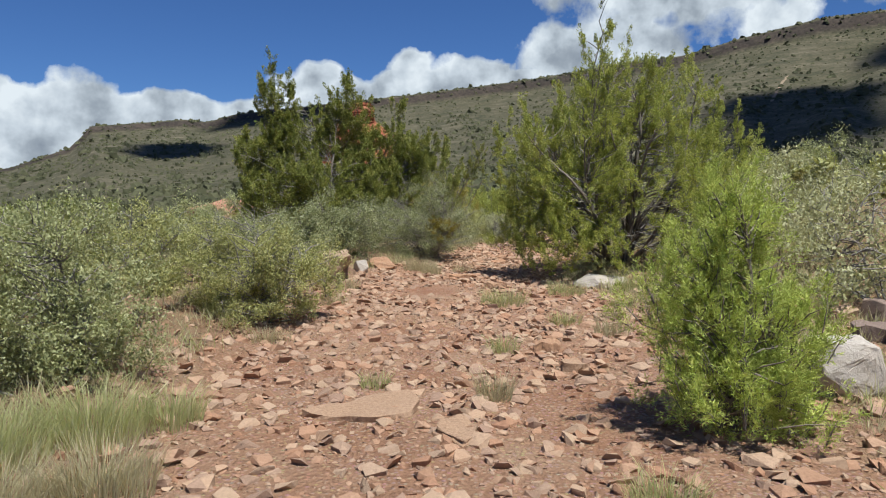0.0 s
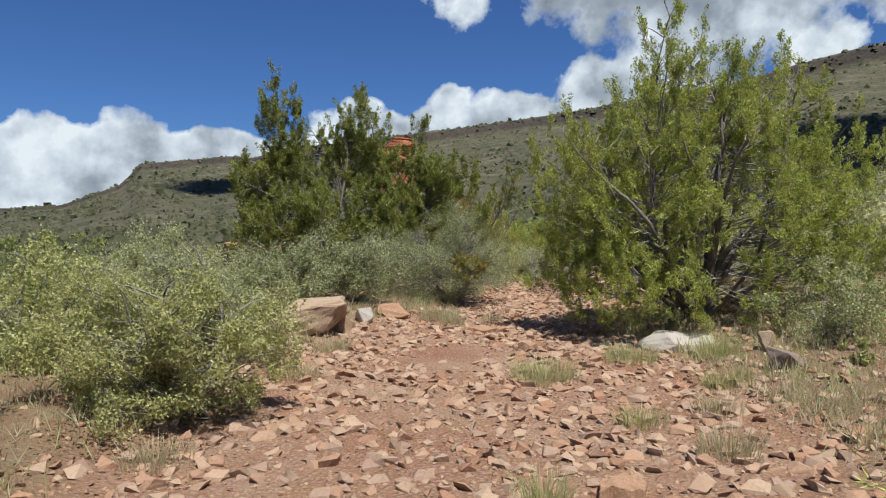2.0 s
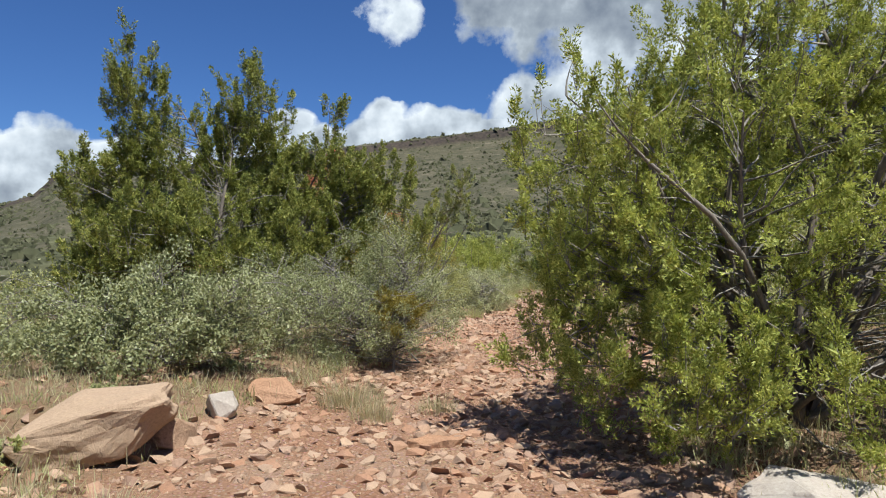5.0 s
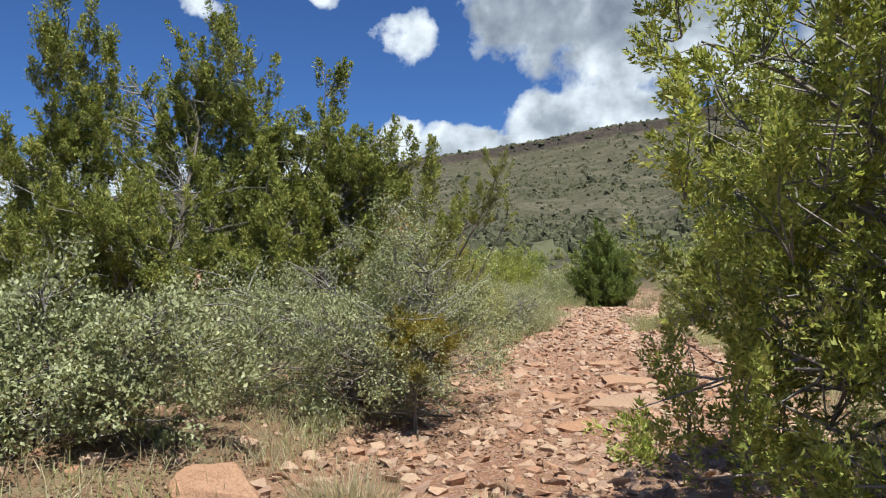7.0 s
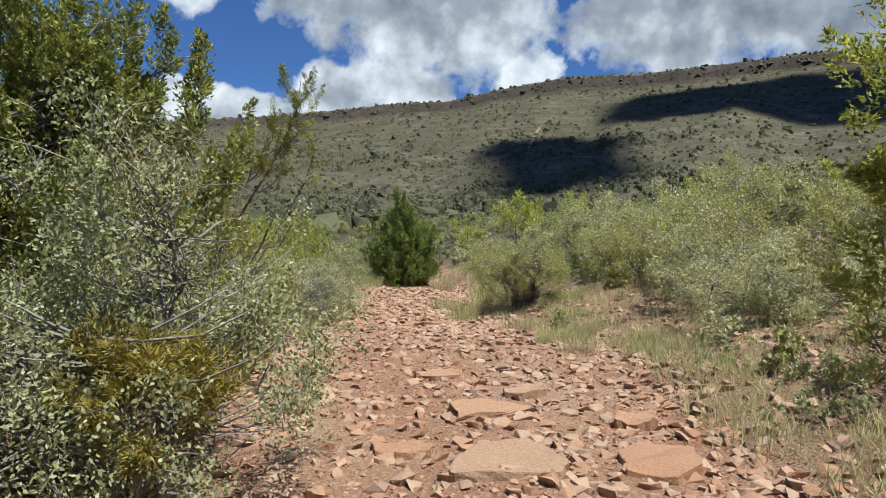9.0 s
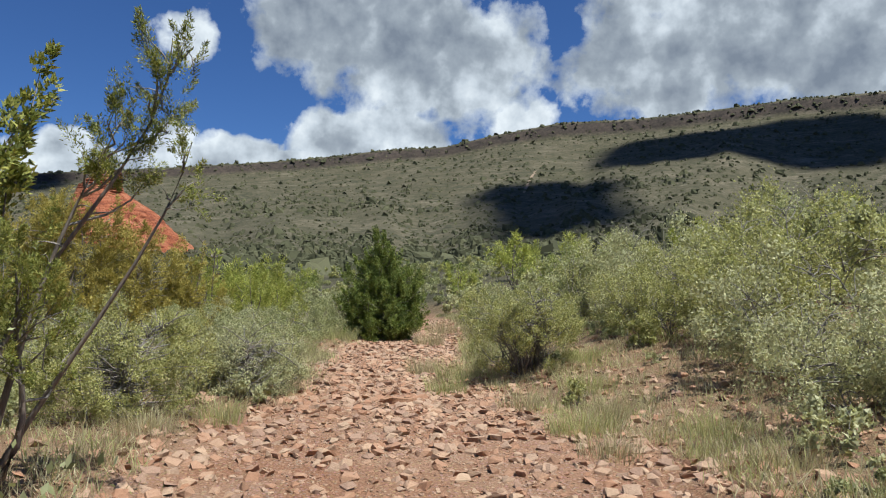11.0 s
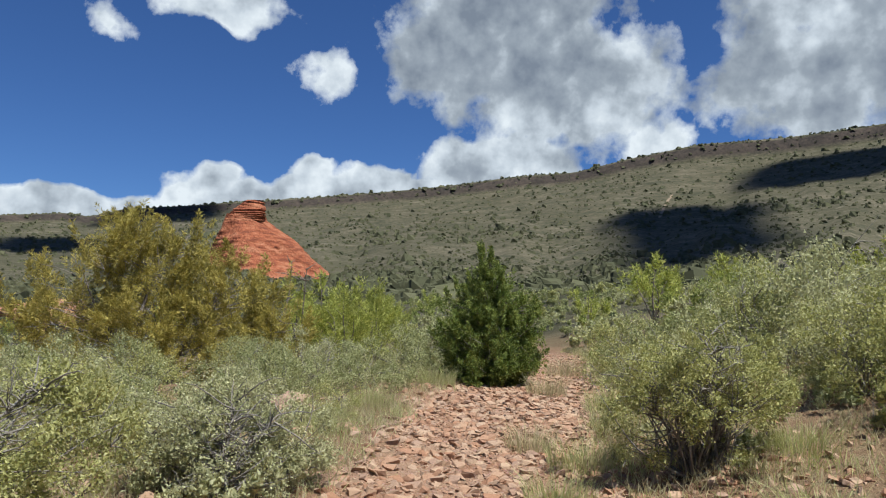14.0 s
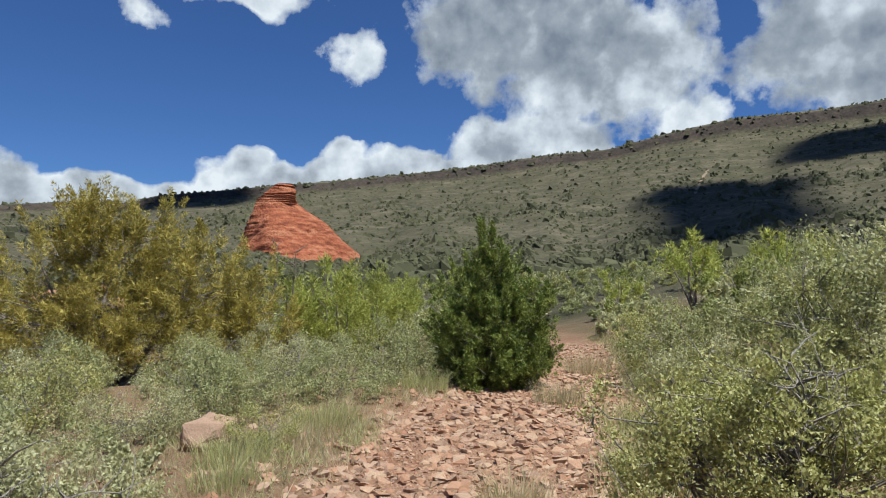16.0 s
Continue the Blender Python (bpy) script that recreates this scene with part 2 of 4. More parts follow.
def ground_material():
    m, n, l, p = material("red_dirt_and_scrub_land", 0.95, 0.1)
    at = {}
    for key in ("trail", "mount", "cliff"):
        a = n.new("ShaderNodeAttribute")
        a.attribute_name = key
        at[key] = a.outputs["Fac"]
    tc = n.new("ShaderNodeTexCoord").outputs["Object"]
    big, fine, mid = noise_tex(n, l, 0.7, 5, 0.6, tc), noise_tex(n, l, 28, 6, 0.7, tc), noise_tex(n, l, 5, 5, 0.6, tc)
    vor = n.new("ShaderNodeTexVoronoi")
    vor.inputs["Scale"].default_value = 30
    l.new(tc, vor.inputs["Vector"])
    red = ramp(n, l, big, [(0.3, (0.279, 0.135, 0.0765)), (0.5, (0.324, 0.184, 0.115)), (0.7, (0.369, 0.243, 0.162))])
    red = mix(n, l, 0.45, red, ramp(n, l, fine, [(0.3, (0.35, 0.28, 0.24)), (0.6, (1, 1, 1))]), "MULTIPLY")
    pebble = mix(n, l, ramp(n, l, vor.outputs["Distance"], [(0.2, (0.8, 0.8, 0.8)), (0.5, (0, 0, 0))]), red, mix(n, l, 0.8, vor.outputs["Color"], (0.47, 0.31, 0.2), "MIX"))
    red = mix(n, l, 0.5, red, pebble)
    side = ramp(n, l, mid, [(0.3, (0.225, 0.131, 0.0765)), (0.5, (0.261, 0.171, 0.104)), (0.7, (0.252, 0.207, 0.117))])
    side = mix(n, l, 0.4, side, ramp(n, l, fine, [(0.3, (0.4, 0.4, 0.35)), (0.65, (1, 1, 1))]), "MULTIPLY")
    near = mix(n, l, at["trail"], side, red)
    # far slopes: scrub, bare tan soil and pale ledges
    mp = n.new("ShaderNodeMapping")
    mp.inputs["Scale"].default_value = (1, 1, 5)
    l.new(tc, mp.inputs["Vector"])
    strata = noise_tex(n, l, 0.02, 6, 0.65, mp.outputs[0])
    patch = noise_tex(n, l, 0.012, 5, 0.6, tc)
    clump = math_node(n, l, "ADD", math_node(n, l, "MULTIPLY", noise_tex(n, l, 0.22, 5, 0.7, tc), 0.6), math_node(n, l, "MULTIPLY", noise_tex(n, l, 0.035, 4, 0.6, tc), 0.4))
    far = ramp(n, l, clump, [(0.38, (0.03, 0.031, 0.018)), (0.5, (0.078, 0.071, 0.044)), (0.62, (0.145, 0.12, 0.082))])
    far = mix(n, l, ramp(n, l, strata, [(0.55, (0, 0, 0)), (0.72, (0.75, 0.75, 0.75))]), far, (0.2, 0.165, 0.12))
    far = mix(n, l, ramp(n, l, patch, [(0.4, (0, 0, 0)), (0.7, (0.6, 0.6, 0.6))]), far, (0.07, 0.062, 0.036))
    ledge = noise_tex(n, l, 0.055, 6, 0.68, mp.outputs[0])
    far = mix(n, l, ramp(n, l, ledge, [(0.58, (0, 0, 0)), (0.68, (0.8, 0.8, 0.8))]), far, (0.19, 0.16, 0.118))
    far = mix(n, l, ramp(n, l, noise_tex(n, l, 0.5, 4, 0.7, tc), [(0.52, (0, 0, 0)), (0.62, (0.8, 0.8, 0.8))]), far, (0.045, 0.047, 0.026))
    rim = ramp(n, l, clump, [(0.35, (0.022, 0.02, 0.018)), (0.65, (0.085, 0.065, 0.052))])
    far = mix(n, l, at["cliff"], far, rim)
    l.new(mix(n, l, at["mount"], near, far), p.inputs["Base Color"])
    h = math_node(n, l, "ADD", fine, math_node(n, l, "MULTIPLY", vor.outputs["Distance"], -0.6))
    bump(n, l, p, h, 1.0, 0.035)
    return m


def build_ground():
    radii = [0.0]
    while radii[-1] < 1300:
        radii.append(radii[-1] + max(0.14, 0.022 * radii[-1] * (1 if radii[-1] < 900 else 0.35)))
    radii = np.array(radii[1:] + [1500, 2000, 3000, 4500])
    ang = np.linspace(0, 2 * np.pi, 500, endpoint=False)
    rr, aa = np.meshgrid(radii, ang, indexing="ij")
    x, y = 2 + rr.ravel() * np.sin(aa.ravel()), 12 + rr.ravel() * np.cos(aa.ravel())
    z, on, far, cliff = land(x, y)
    me = raw_mesh("ground", np.stack([x, y, z], 1), grid_faces(len(radii), 500, True)[:, ::-1], ground_material(), True)
    for key, v in (("trail", on), ("mount", far), ("cliff", cliff)):
        attribute(me, key, v)
    return tagged(new("ground", me), "red dirt trail through scrub, rising to a rocky ridge", "ground", kind="structure")


ground = build_ground()


# ---- plants ----
def part(name, me, parent, label=""):
    ob = new(name, me)
    ob.parent = parent
    return tagged(ob, label)


def tubes(name, paths, mat, sides=5):
    """One mesh of tapered round branches; a path is points and radii."""
    vs, fs, base = [], [], 0
    for pts, rad in paths:
        pts, rad = np.asarray(pts, float), np.asarray(rad, float)
        d = np.gradient(pts, axis=0)
        d /= np.linalg.norm(d, axis=1)[:, None] + 1e-9
        ref = np.where(np.abs(d[:, 2:3]) < 0.9, [[0, 0, 1.0]], [[1.0, 0, 0]])
        a = np.cross(d, ref)
        a /= np.linalg.norm(a, axis=1)[:, None] + 1e-9
        b = np.cross(d, a)
        th = np.arange(sides) * 2 * np.pi / sides
        ring = pts[:, None] + rad[:, None, None] * (a[:, None] * np.cos(th)[None, :, None] + b[:, None] * np.sin(th)[None, :, None])
        vs.append(ring.reshape(-1, 3))
        fs.append(grid_faces(len(pts), sides, True) + base)
        base += len(pts) * sides
    return raw_mesh(name, np.concatenate(vs), np.concatenate(fs), mat, True)


def leaf_mesh(name, at, way, length, width, mat, rng, face=None, short=False):
    """Diamond leaves, each with a base, a tip and two sides, turned to face as given; short: three-cornered ones."""
    n = len(at)
    way = way / (np.linalg.norm(way, axis=1)[:, None] + 1e-9)
    side = np.cross(way, rng.normal(size=(n, 3)) if face is None else face)
    side /= np.linalg.norm(side, axis=1)[:, None] + 1e-9
    length, width = length[:, None], width[:, None]
    mid = at + way * length * 0.45
    if short:
        v = np.stack([at + side * width / 2, at + way * length, at - side * width / 2], 1).reshape(-1, 3)
        return raw_mesh(name, v, np.arange(3 * n).reshape(n, 3), mat)
    v = np.stack([at, mid + side * width / 2, at + way * length, mid - side * width / 2], 1).reshape(-1, 3)
    return raw_mesh(name, v, np.arange(4 * n).reshape(n, 4), mat)


def bend(a, b, rng, n=7, sag=0.12, rise=0.0):
    """A crooked path from a to b."""
    t = np.linspace(0, 1, n)[:, None]
    a, b = np.asarray(a, float), np.asarray(b, float)
    reach = np.linalg.norm(b - a)
    w = rng.normal(size=(2, 3)) * sag * reach
    p = a + (b - a) * t + w[0] * np.sin(np.pi * t) + w[1] * 0.5 * np.sin(2 * np.pi * t)
    p[:, 2] += rise * reach * np.sin(np.pi * t[:, 0])
    return p


def plant(name, label, category, x, y, lobes, leaf, mats, clumps, per, clump, seed, fan=1.0, stems=0, skirt=0.0, trunk_r=0.06, length=(0.03, 0.06), width=0.3,
          up=0.4, spread=0.8, shell=0.45, root=0.1, group="", sink=0.05, bare=0, bunch=11, plume=0.36):
    """A shrub or tree: a limb for each lobe of its crown, twigs to clumps of leaves in the lobes, and the leaves.
    lobes: (x, y, z, rx, ry, rz) from the base. fan: how tall a clump is against its width. The clumps stand in bunches,
    upright plumes on junipers and round heads on scrub, of about bunch clumps and plume metres."""
    rng = np.random.RandomState(seed)
    thing = tagged(new(name), label, category, group)
    thing.location = (x, y, gz(x, y) - sink)
    lobes = np.array(lobes, float)
    limbs, sample = [], []
    more = lobes[rng.randint(0, len(lobes), stems)].copy()
    more[:, :3] += rng.normal(size=(stems, 3)) * more[:, 3:] * 0.4
    more[:, 2] = np.maximum(more[:, 2], 0.3)
    more[:, 3:] *= 0.5
    for k, (cx, cy, cz, rx, ry, rz) in enumerate(np.concatenate([lobes, more])):
        foot = np.array([rng.normal() * root, rng.normal() * root, 0.0])
        tip = np.array([cx, cy, cz + rz * 0.75])
        p = bend(foot, tip, rng, 9, 0.07)
        p[:, :2] = p[:, :2] * (np.linspace(0, 1, 9) ** 0.15)[:, None]
        r = np.linspace(1, 0.12, 9) * trunk_r * (0.6 + 0.8 * (rx * rz) ** 0.5 / (lobes[:, 3] * lobes[:, 5]).max() ** 0.5)
        limbs.append((p, r))
        if k >= len(lobes):
            continue
        q = np.array([np.interp(np.linspace(0.15, 1, 30), np.linspace(0, 1, 9), p[:, i]) for i in range(3)]).T
        sample.append(q)
    if group:
        part("stemwork", tubes("stemwork", [(p[::2], r[::2]) for p, r in limbs], mats[1], 3), thing)
    else:
        for one in limbs[:len(lobes)]:
            part("limb", tubes("limb", [one], mats[1], 6), thing)
        if stems:
            tagged(part("stemwork", tubes("stemwork", limbs[len(lobes):], mats[1], 4), thing), kind="stuff")
    weight = (lobes[:, 3] * lobes[:, 4] * lobes[:, 5]) ** (2 / 3)
    heads = max(12, clumps // bunch)
    pick0 = rng.choice(len(lobes), heads, p=weight / weight.sum())
    dirs = rng.normal(size=(heads, 3))
    dirs /= np.linalg.norm(dirs, axis=1)[:, None]
    rad = rng.uniform(0, 1, heads)[:, None] ** shell
    rad *= 1 + 0.16 * np.sin(dirs[:, :1] * 5 + seed) * np.cos(dirs[:, 2:3] * 6 + pick0[:, None]) + 0.1 * rng.normal(size=(heads, 1))
    c0 = lobes[pick0, :3] + dirs * rad * lobes[pick0, 3:]
    low = rng.uniform(0, 1, heads) < skirt
    c0[:, 2] = np.where(low, c0[:, 2] * rng.uniform(0.1, 0.7, heads), c0[:, 2])
    c0[:, 2] = np.where(c0[:, 2] < 0.12, 0.12 + rng.uniform(0, 0.25, heads), c0[:, 2])
    grow = dirs * 0.45 + rng.normal(size=(heads, 3)) * 0.22 + np.array([0, 0, 0.3 + up])
    grow /= np.linalg.norm(grow, axis=1)[:, None]
    of = np.concatenate([np.arange(heads), rng.randint(0, heads, clumps - heads)])
    reach = (plume * rng.uniform(0.6, 1.35, heads))[of][:, None]
    t = rng.uniform(0, 1, (clumps, 1))
    away = np.cross(grow[of], rng.normal(size=(clumps, 3)))
    away /= np.linalg.norm(away, axis=1)[:, None] + 1e-9
    if leaf == "scale":
        c = c0[of] + grow[of] * (t - 0.35) * reach * 1.7 + away * reach * 0.36 * (1.05 - t) ** 0.7 * rng.uniform(0.1, 1, (clumps, 1)) ** 0.5
    else:
        c = c0[of] + grow[of] * (t - 0.4) * reach * 0.9 + away * reach * 0.55 * (1.1 - t) ** 0.4 * rng.uniform(0.1, 1, (clumps, 1)) ** 0.5
    c[:, 2] = np.where(c[:, 2] < 0.08, 0.08 + rng.uniform(0, 0.2, clumps), c[:, 2])
    pick = pick0[of]
    twigs = []
    for k in range(0, heads, 3 if group else 1):
        q = sample[pick0[k]]
        d = np.linalg.norm(q - c0[k], axis=1) + np.maximum(0, q[:, 2] - c0[k][2] + 0.1) * 1.5
        a = q[(d * rng.uniform(0.6, 1.5, len(d))).argmin()]
        twigs.append((bend(a, c0[k] + grow[k] * plume * 0.5, rng, 5, 0.08), np.array([0.016, 0.013, 0.01, 0.007, 0.003]) * (0.6 + 4 * trunk_r)))
    for k in range(heads, clumps, 9 if group else 3):
        a = c0[of[k]] - grow[of[k]] * plume * 0.4
        twigs.append((bend(a, c[k], rng, 3, 0.08), np.array([0.008, 0.006, 0.003]) * (0.6 + 3 * trunk_r)))
    for _ in range(bare):
        s = sample[rng.randint(len(sample))]
        a = s[rng.randint(4, 24)]
        d = rng.normal(size=3)
        d[2] = abs(d[2]) * 0.4
        b = a + d / np.linalg.norm(d) * rng.uniform(0.25, 0.7) * lobes[:, 3].mean()
        twigs.append((bend(a, b, rng, 5, 0.14), np.array([0.012, 0.009, 0.007, 0.005, 0.002]) * (0.6 + 3 * trunk_r)))
    if clumps > 100:
        tagged(part("twig_tangle", tubes("twig_tangle", twigs, TWIG if bare else mats[1], 3), thing), kind="stuff")
    n = clumps * per
    who = np.repeat(np.arange(clumps), per)
    size = rng.uniform(0.6, 1.35, clumps)[who][:, None]
    outward = c - lobes[pick, :3]
    outward /= np.linalg.norm(outward, axis=1)[:, None] + 1e-6
    if leaf == "scale":
        ax = outward * 0.5 + rng.normal(size=(clumps, 3)) * 0.35 + np.array([0, 0, up])
        ax /= np.linalg.norm(ax, axis=1)[:, None]
        axis = ax[who]
        round_it = np.cross(axis, rng.normal(size=(n, 3)))
        round_it /= np.linalg.norm(round_it, axis=1)[:, None] + 1e-9
        t = rng.uniform(0, 1, n)[:, None] ** 0.85
        at = c[who] + axis * (t - 0.3) * clump * size * 1.7 * fan + round_it * clump * size * 0.52 * (1.05 - t) ** 0.5 * rng.uniform(0.15, 1.1, (n, 1))
        way = axis * 0.8 + round_it * 0.7 + rng.normal(size=(n, 3)) * 0.3
        face = round_it + outward[who] * 0.5 + np.array([0, 0, 0.5]) + rng.normal(size=(n, 3)) * 0.3
    else:
        at = c[who] + rng.normal(size=(n, 3)) * clump * 0.36 * size * np.array([1, 1, fan])
        way = outward[who] * 0.5 + rng.normal(size=(n, 3)) * spread + np.array([0, 0, up])
        face = (at - c[who]) / (clump * 0.4) + outward[who] * 0.4 + np.array([0, 0, 0.7]) + rng.normal(size=(n, 3)) * 0.5
    at[:, 2] = np.maximum(at[:, 2], 0.03)
    ln = rng.uniform(*length, n)
    part("foliage", leaf_mesh("foliage", at, way, ln, ln * width * (1.25 if leaf == "leaf" and name != "scrub_oak" else 1.0), mats[0], rng, face, name != "scrub_oak"), thing)
    return thing


def tuft(name, label, x, y, r, h, blades, mat, seed, group="grass tufts"):
    """A tussock of thin bent blades."""
    rng = np.random.RandomState(seed)
    a, d = rng.uniform(0, 6.283, blades), r * rng.uniform(0, 1, blades) ** 0.6
    bx, by = np.cos(a) * d, np.sin(a) * d
    hgt = h * rng.uniform(0.4, 1.1, blades)
    lean = np.stack([np.cos(a), np.sin(a)], 1) * (rng.uniform(0.1, 0.7, blades) * hgt)[:, None] + rng.normal(size=(blades, 2)) * 0.12 * h
    w = rng.uniform(0.0015, 0.003, blades)[:, None]
    t = rng.uniform(0, 6.283, blades)
    s = np.stack([np.cos(t), np.sin(t), 0 * t], 1) * w
    b = np.stack([bx, by, 0 * bx], 1)
    m = b + np.stack([lean[:, 0] * 0.35, lean[:, 1] * 0.35, hgt * 0.65], 1)
    e = b + np.stack([lean[:, 0], lean[:, 1], hgt], 1)
    v = np.stack([b - s, b + s, m + s * 0.8, m - s * 0.8, e + s * 0.15, e - s * 0.15], 1).reshape(-1, 3)
    i = np.arange(blades)[:, None] * 6
    f = np.concatenate([i + [0, 1, 2, 3], i + [3, 2, 4, 5]])
    ob = tagged(new(name, raw_mesh(name, v, f, mat)), label, "grass", group)
    ob.location = (x, y, gz(x, y) - 0.01)
    return ob


def ring(n, r, z, size, seed, jitter=0.25):
    """Lobes set round a middle."""
    rng = np.random.RandomState(seed)
    out = []
    for k in range(n):
        a = 6.283 * (k + rng.uniform(-0.3, 0.3)) / n
        q = rng.uniform(1 - jitter, 1 + jitter, 3)
        out.append((math.cos(a) * r * q[0], math.sin(a) * r * q[0], z * q[1], size[0] * q[2], size[0] * q[2], size[1] * q[1]))
    return out


# the two large junipers beside the trail
plant("juniper_tree", "broad green juniper tree with branches down to the ground", "tree", 3.45, 13.75,
      [(-0.35, 0.2, 3.5, 0.45, 0.5, 1.5), (-1.85, -0.45, 0.5, 0.5, 0.55, 0.4), (-1.2, -1.1, 0.5, 0.6, 0.45, 0.4), (-2.0, 0.4, 0.7, 0.45, 0.6, 0.5), (-1.95, 0.2, 2.2, 0.45, 0.6, 0.9), (-1.65, -0.6, 2.1, 0.5, 0.5, 0.9), (-1.7, 0.3, 1.4, 0.5, 0.6, 0.6), (-0.1, 0.3, 3.2, 0.7, 0.6, 1.1), (0.0, -1.4, 0.55, 0.7, 0.4, 0.45), (-0.5, -0.3, 2.9, 0.62, 0.65, 1.2), (0.25, 0.2, 2.7, 0.8, 0.8, 1.25), (1.15, 0.0, 2.6, 0.75, 0.8, 1.2), (-1.3, 0.2, 1.9, 0.7, 0.85, 1.2), (-0.9, -0.9, 1.7, 0.85, 0.75, 1.1),
       (0.5, -1.0, 1.8, 0.9, 0.75, 1.2), (1.75, -0.5, 1.8, 0.8, 0.9, 1.2), (-1.45, 0.5, 1.1, 0.6, 0.8, 0.75), (2.0, 0.8, 1.7, 0.8, 0.9, 1.1), (-0.6, 1.3, 1.8, 0.9, 0.8, 1.2),
       (-1.3, -0.7, 0.8, 0.65, 0.6, 0.4), (0.9, -1.3, 1.0, 0.7, 0.5, 0.5), (1.6, -1.0, 0.9, 0.7, 0.6, 0.6), (0.6, 0.1, 3.3, 0.35, 0.4, 0.9), (1.5, 0.1, 3.2, 0.3, 0.35, 0.8), (-1.0, 0.0, 2.6, 0.4, 0.5, 1.0), (-0.75, 2.0, 1.8, 0.5, 0.6, 1.0), (-0.2, 2.3, 1.4, 0.7, 0.6, 0.9), (-0.1, 1.6, 2.7, 0.6, 0.6, 1.0)],
      "scale", (JUN, BARK), 5200, 76, 0.11, 1, shell=0.35, fan=1.2, trunk_r=0.045, bunch=8, plume=0.34, length=(0.02, 0.04), width=0.47, up=0.6, root=0.14, bare=110, skirt=0.02, stems=6)
plant("juniper_tree", "dark green upright juniper tree with open spires", "tree", -3.2, 20.8,
      [(-1.75, 0.0, 3.6, 0.62, 0.6, 1.35), (-1.0, 0.2, 3.3, 0.55, 0.6, 1.2), (0.55, 0.0, 3.6, 0.62, 0.6, 1.35), (0.05, 0.3, 3.1, 0.55, 0.6, 1.2), (-2.25, 0.0, 2.3, 0.55, 0.6, 1.2), (1.3, 0.2, 2.6, 0.65, 0.6, 1.15), (1.9, 0.2, 2.5, 0.55, 0.55, 1.0), (2.1, 0.0, 1.9, 0.9, 0.7, 0.9),
       (1.8, 0.4, 3.5, 0.2, 0.2, 1.0), (2.5, 0.1, 2.4, 0.6, 0.5, 1.05), (3.3, 0.3, 2.1, 0.4, 0.4, 1.2), (-1.3, -0.7, 1.6, 1.2, 0.8, 1.0), (0.3, -0.8, 1.6, 1.2, 0.8, 1.0), (-2.1, -0.2, 1.1, 0.75, 0.8, 0.8), (1.5, -0.4, 1.5, 1.0, 0.8, 0.9)],
      "scale", (JUN_DARK, BARK), 4600, 82, 0.14, 2, shell=0.45, fan=1.15, trunk_r=0.045, bunch=8, plume=0.4, length=(0.029, 0.052), width=0.56, up=1.0, root=0.3, bare=90, skirt=0.08, stems=4)
plant("juniper_sapling", "slender leaning juniper sapling behind the scrub oak", "tree", 0.1, 22.2,
      [(1.05, 0.0, 2.75, 0.25, 0.3, 0.45), (0.75, 0.0, 2.2, 0.25, 0.3, 0.4), (1.2, -0.2, 2.1, 0.2, 0.25, 0.3), (-0.1, 0.0, 1.5, 0.45, 0.4, 0.6), (-0.6, 0.1, 0.8, 0.5, 0.4, 0.5), (0.2, -0.1, 1.1, 0.35, 0.35, 0.5)],
      "scale", (JUN_DARK, BARK), 460, 120, 0.085, 15, bunch=6, plume=0.2, fan=1.4, trunk_r=0.026, length=(0.014, 0.03), width=0.36, up=0.7, root=0.1, bare=30)
plant("young_juniper", "bright green young juniper bush beside the trail", "bush", 1.85, 4.55,
      [(0.0, 0.0, 1.3, 0.22, 0.22, 0.55), (0.06, 0.05, 0.98, 0.36, 0.36, 0.6), (-0.2, 0.0, 0.72, 0.38, 0.38, 0.5), (0.26, -0.05, 0.62, 0.38, 0.38, 0.5), (0.02, -0.2, 0.45, 0.5, 0.38, 0.38)],
      "scale", (JUN_BRIGHT, BARK), 1600, 74, 0.085, 3, bunch=6, plume=0.18, shell=0.42, fan=1.4, trunk_r=0.025, length=(0.018, 0.036), width=0.22, up=0.8, root=0.06, skirt=0.2)
plant("cypress_bush", "dense dark green cone-shaped juniper at the trail's edge", "tree", 6.1, 36.2,
      [(-0.05, 0, 2.1, 0.42, 0.45, 0.85), (-0.35, 0, 1.4, 0.72, 0.65, 0.9), (0.45, 0, 1.3, 0.65, 0.65, 0.85), (0.1, -0.35, 0.9, 0.95, 0.65, 0.75), (0, 0.3, 0.95, 0.95, 0.7, 0.8), (0, 0, 0.5, 1.05, 0.9, 0.42)],
      "scale", (CYP, BARK), 2400, 56, 0.13, 4, bunch=5, plume=0.24, shell=0.3, fan=1.4, trunk_r=0.05, length=(0.04, 0.07), width=0.42, up=0.8, root=0.06, skirt=0.1, sink=0.15)

# scrub along the left of the trail
plant("scrub_oak", "large grey-green scrub oak bush with dense small leaves", "bush", -0.42, 18.3,
      [(0.1, 0, 1.45, 0.95, 0.9, 0.8), (-0.9, 0.1, 1.1, 0.85, 0.85, 0.7), (0.85, 0.2, 0.85, 0.75, 0.8, 0.65), (0.1, -0.8, 0.75, 0.95, 0.6, 0.55), (-0.9, -0.8, 0.7, 0.8, 0.6, 0.5), (0.2, 0.8, 1.0, 0.9, 0.6, 0.7), (-1.5, -0.7, 0.75, 0.8, 0.7, 0.6), (-0.5, -0.95, 0.7, 0.8, 0.5, 0.55), (-1.7, 0.2, 0.95, 0.8, 0.8, 0.65), (0.35, -1.0, 0.42, 0.5, 0.3, 0.28)],
      "leaf", (OAK, TWIG), 1900, 36, 0.17, 5, bunch=7, shell=0.55, plume=0.32, trunk_r=0.016, length=(0.02, 0.038), width=0.5, root=0.4, bare=340, stems=14, skirt=0.15)
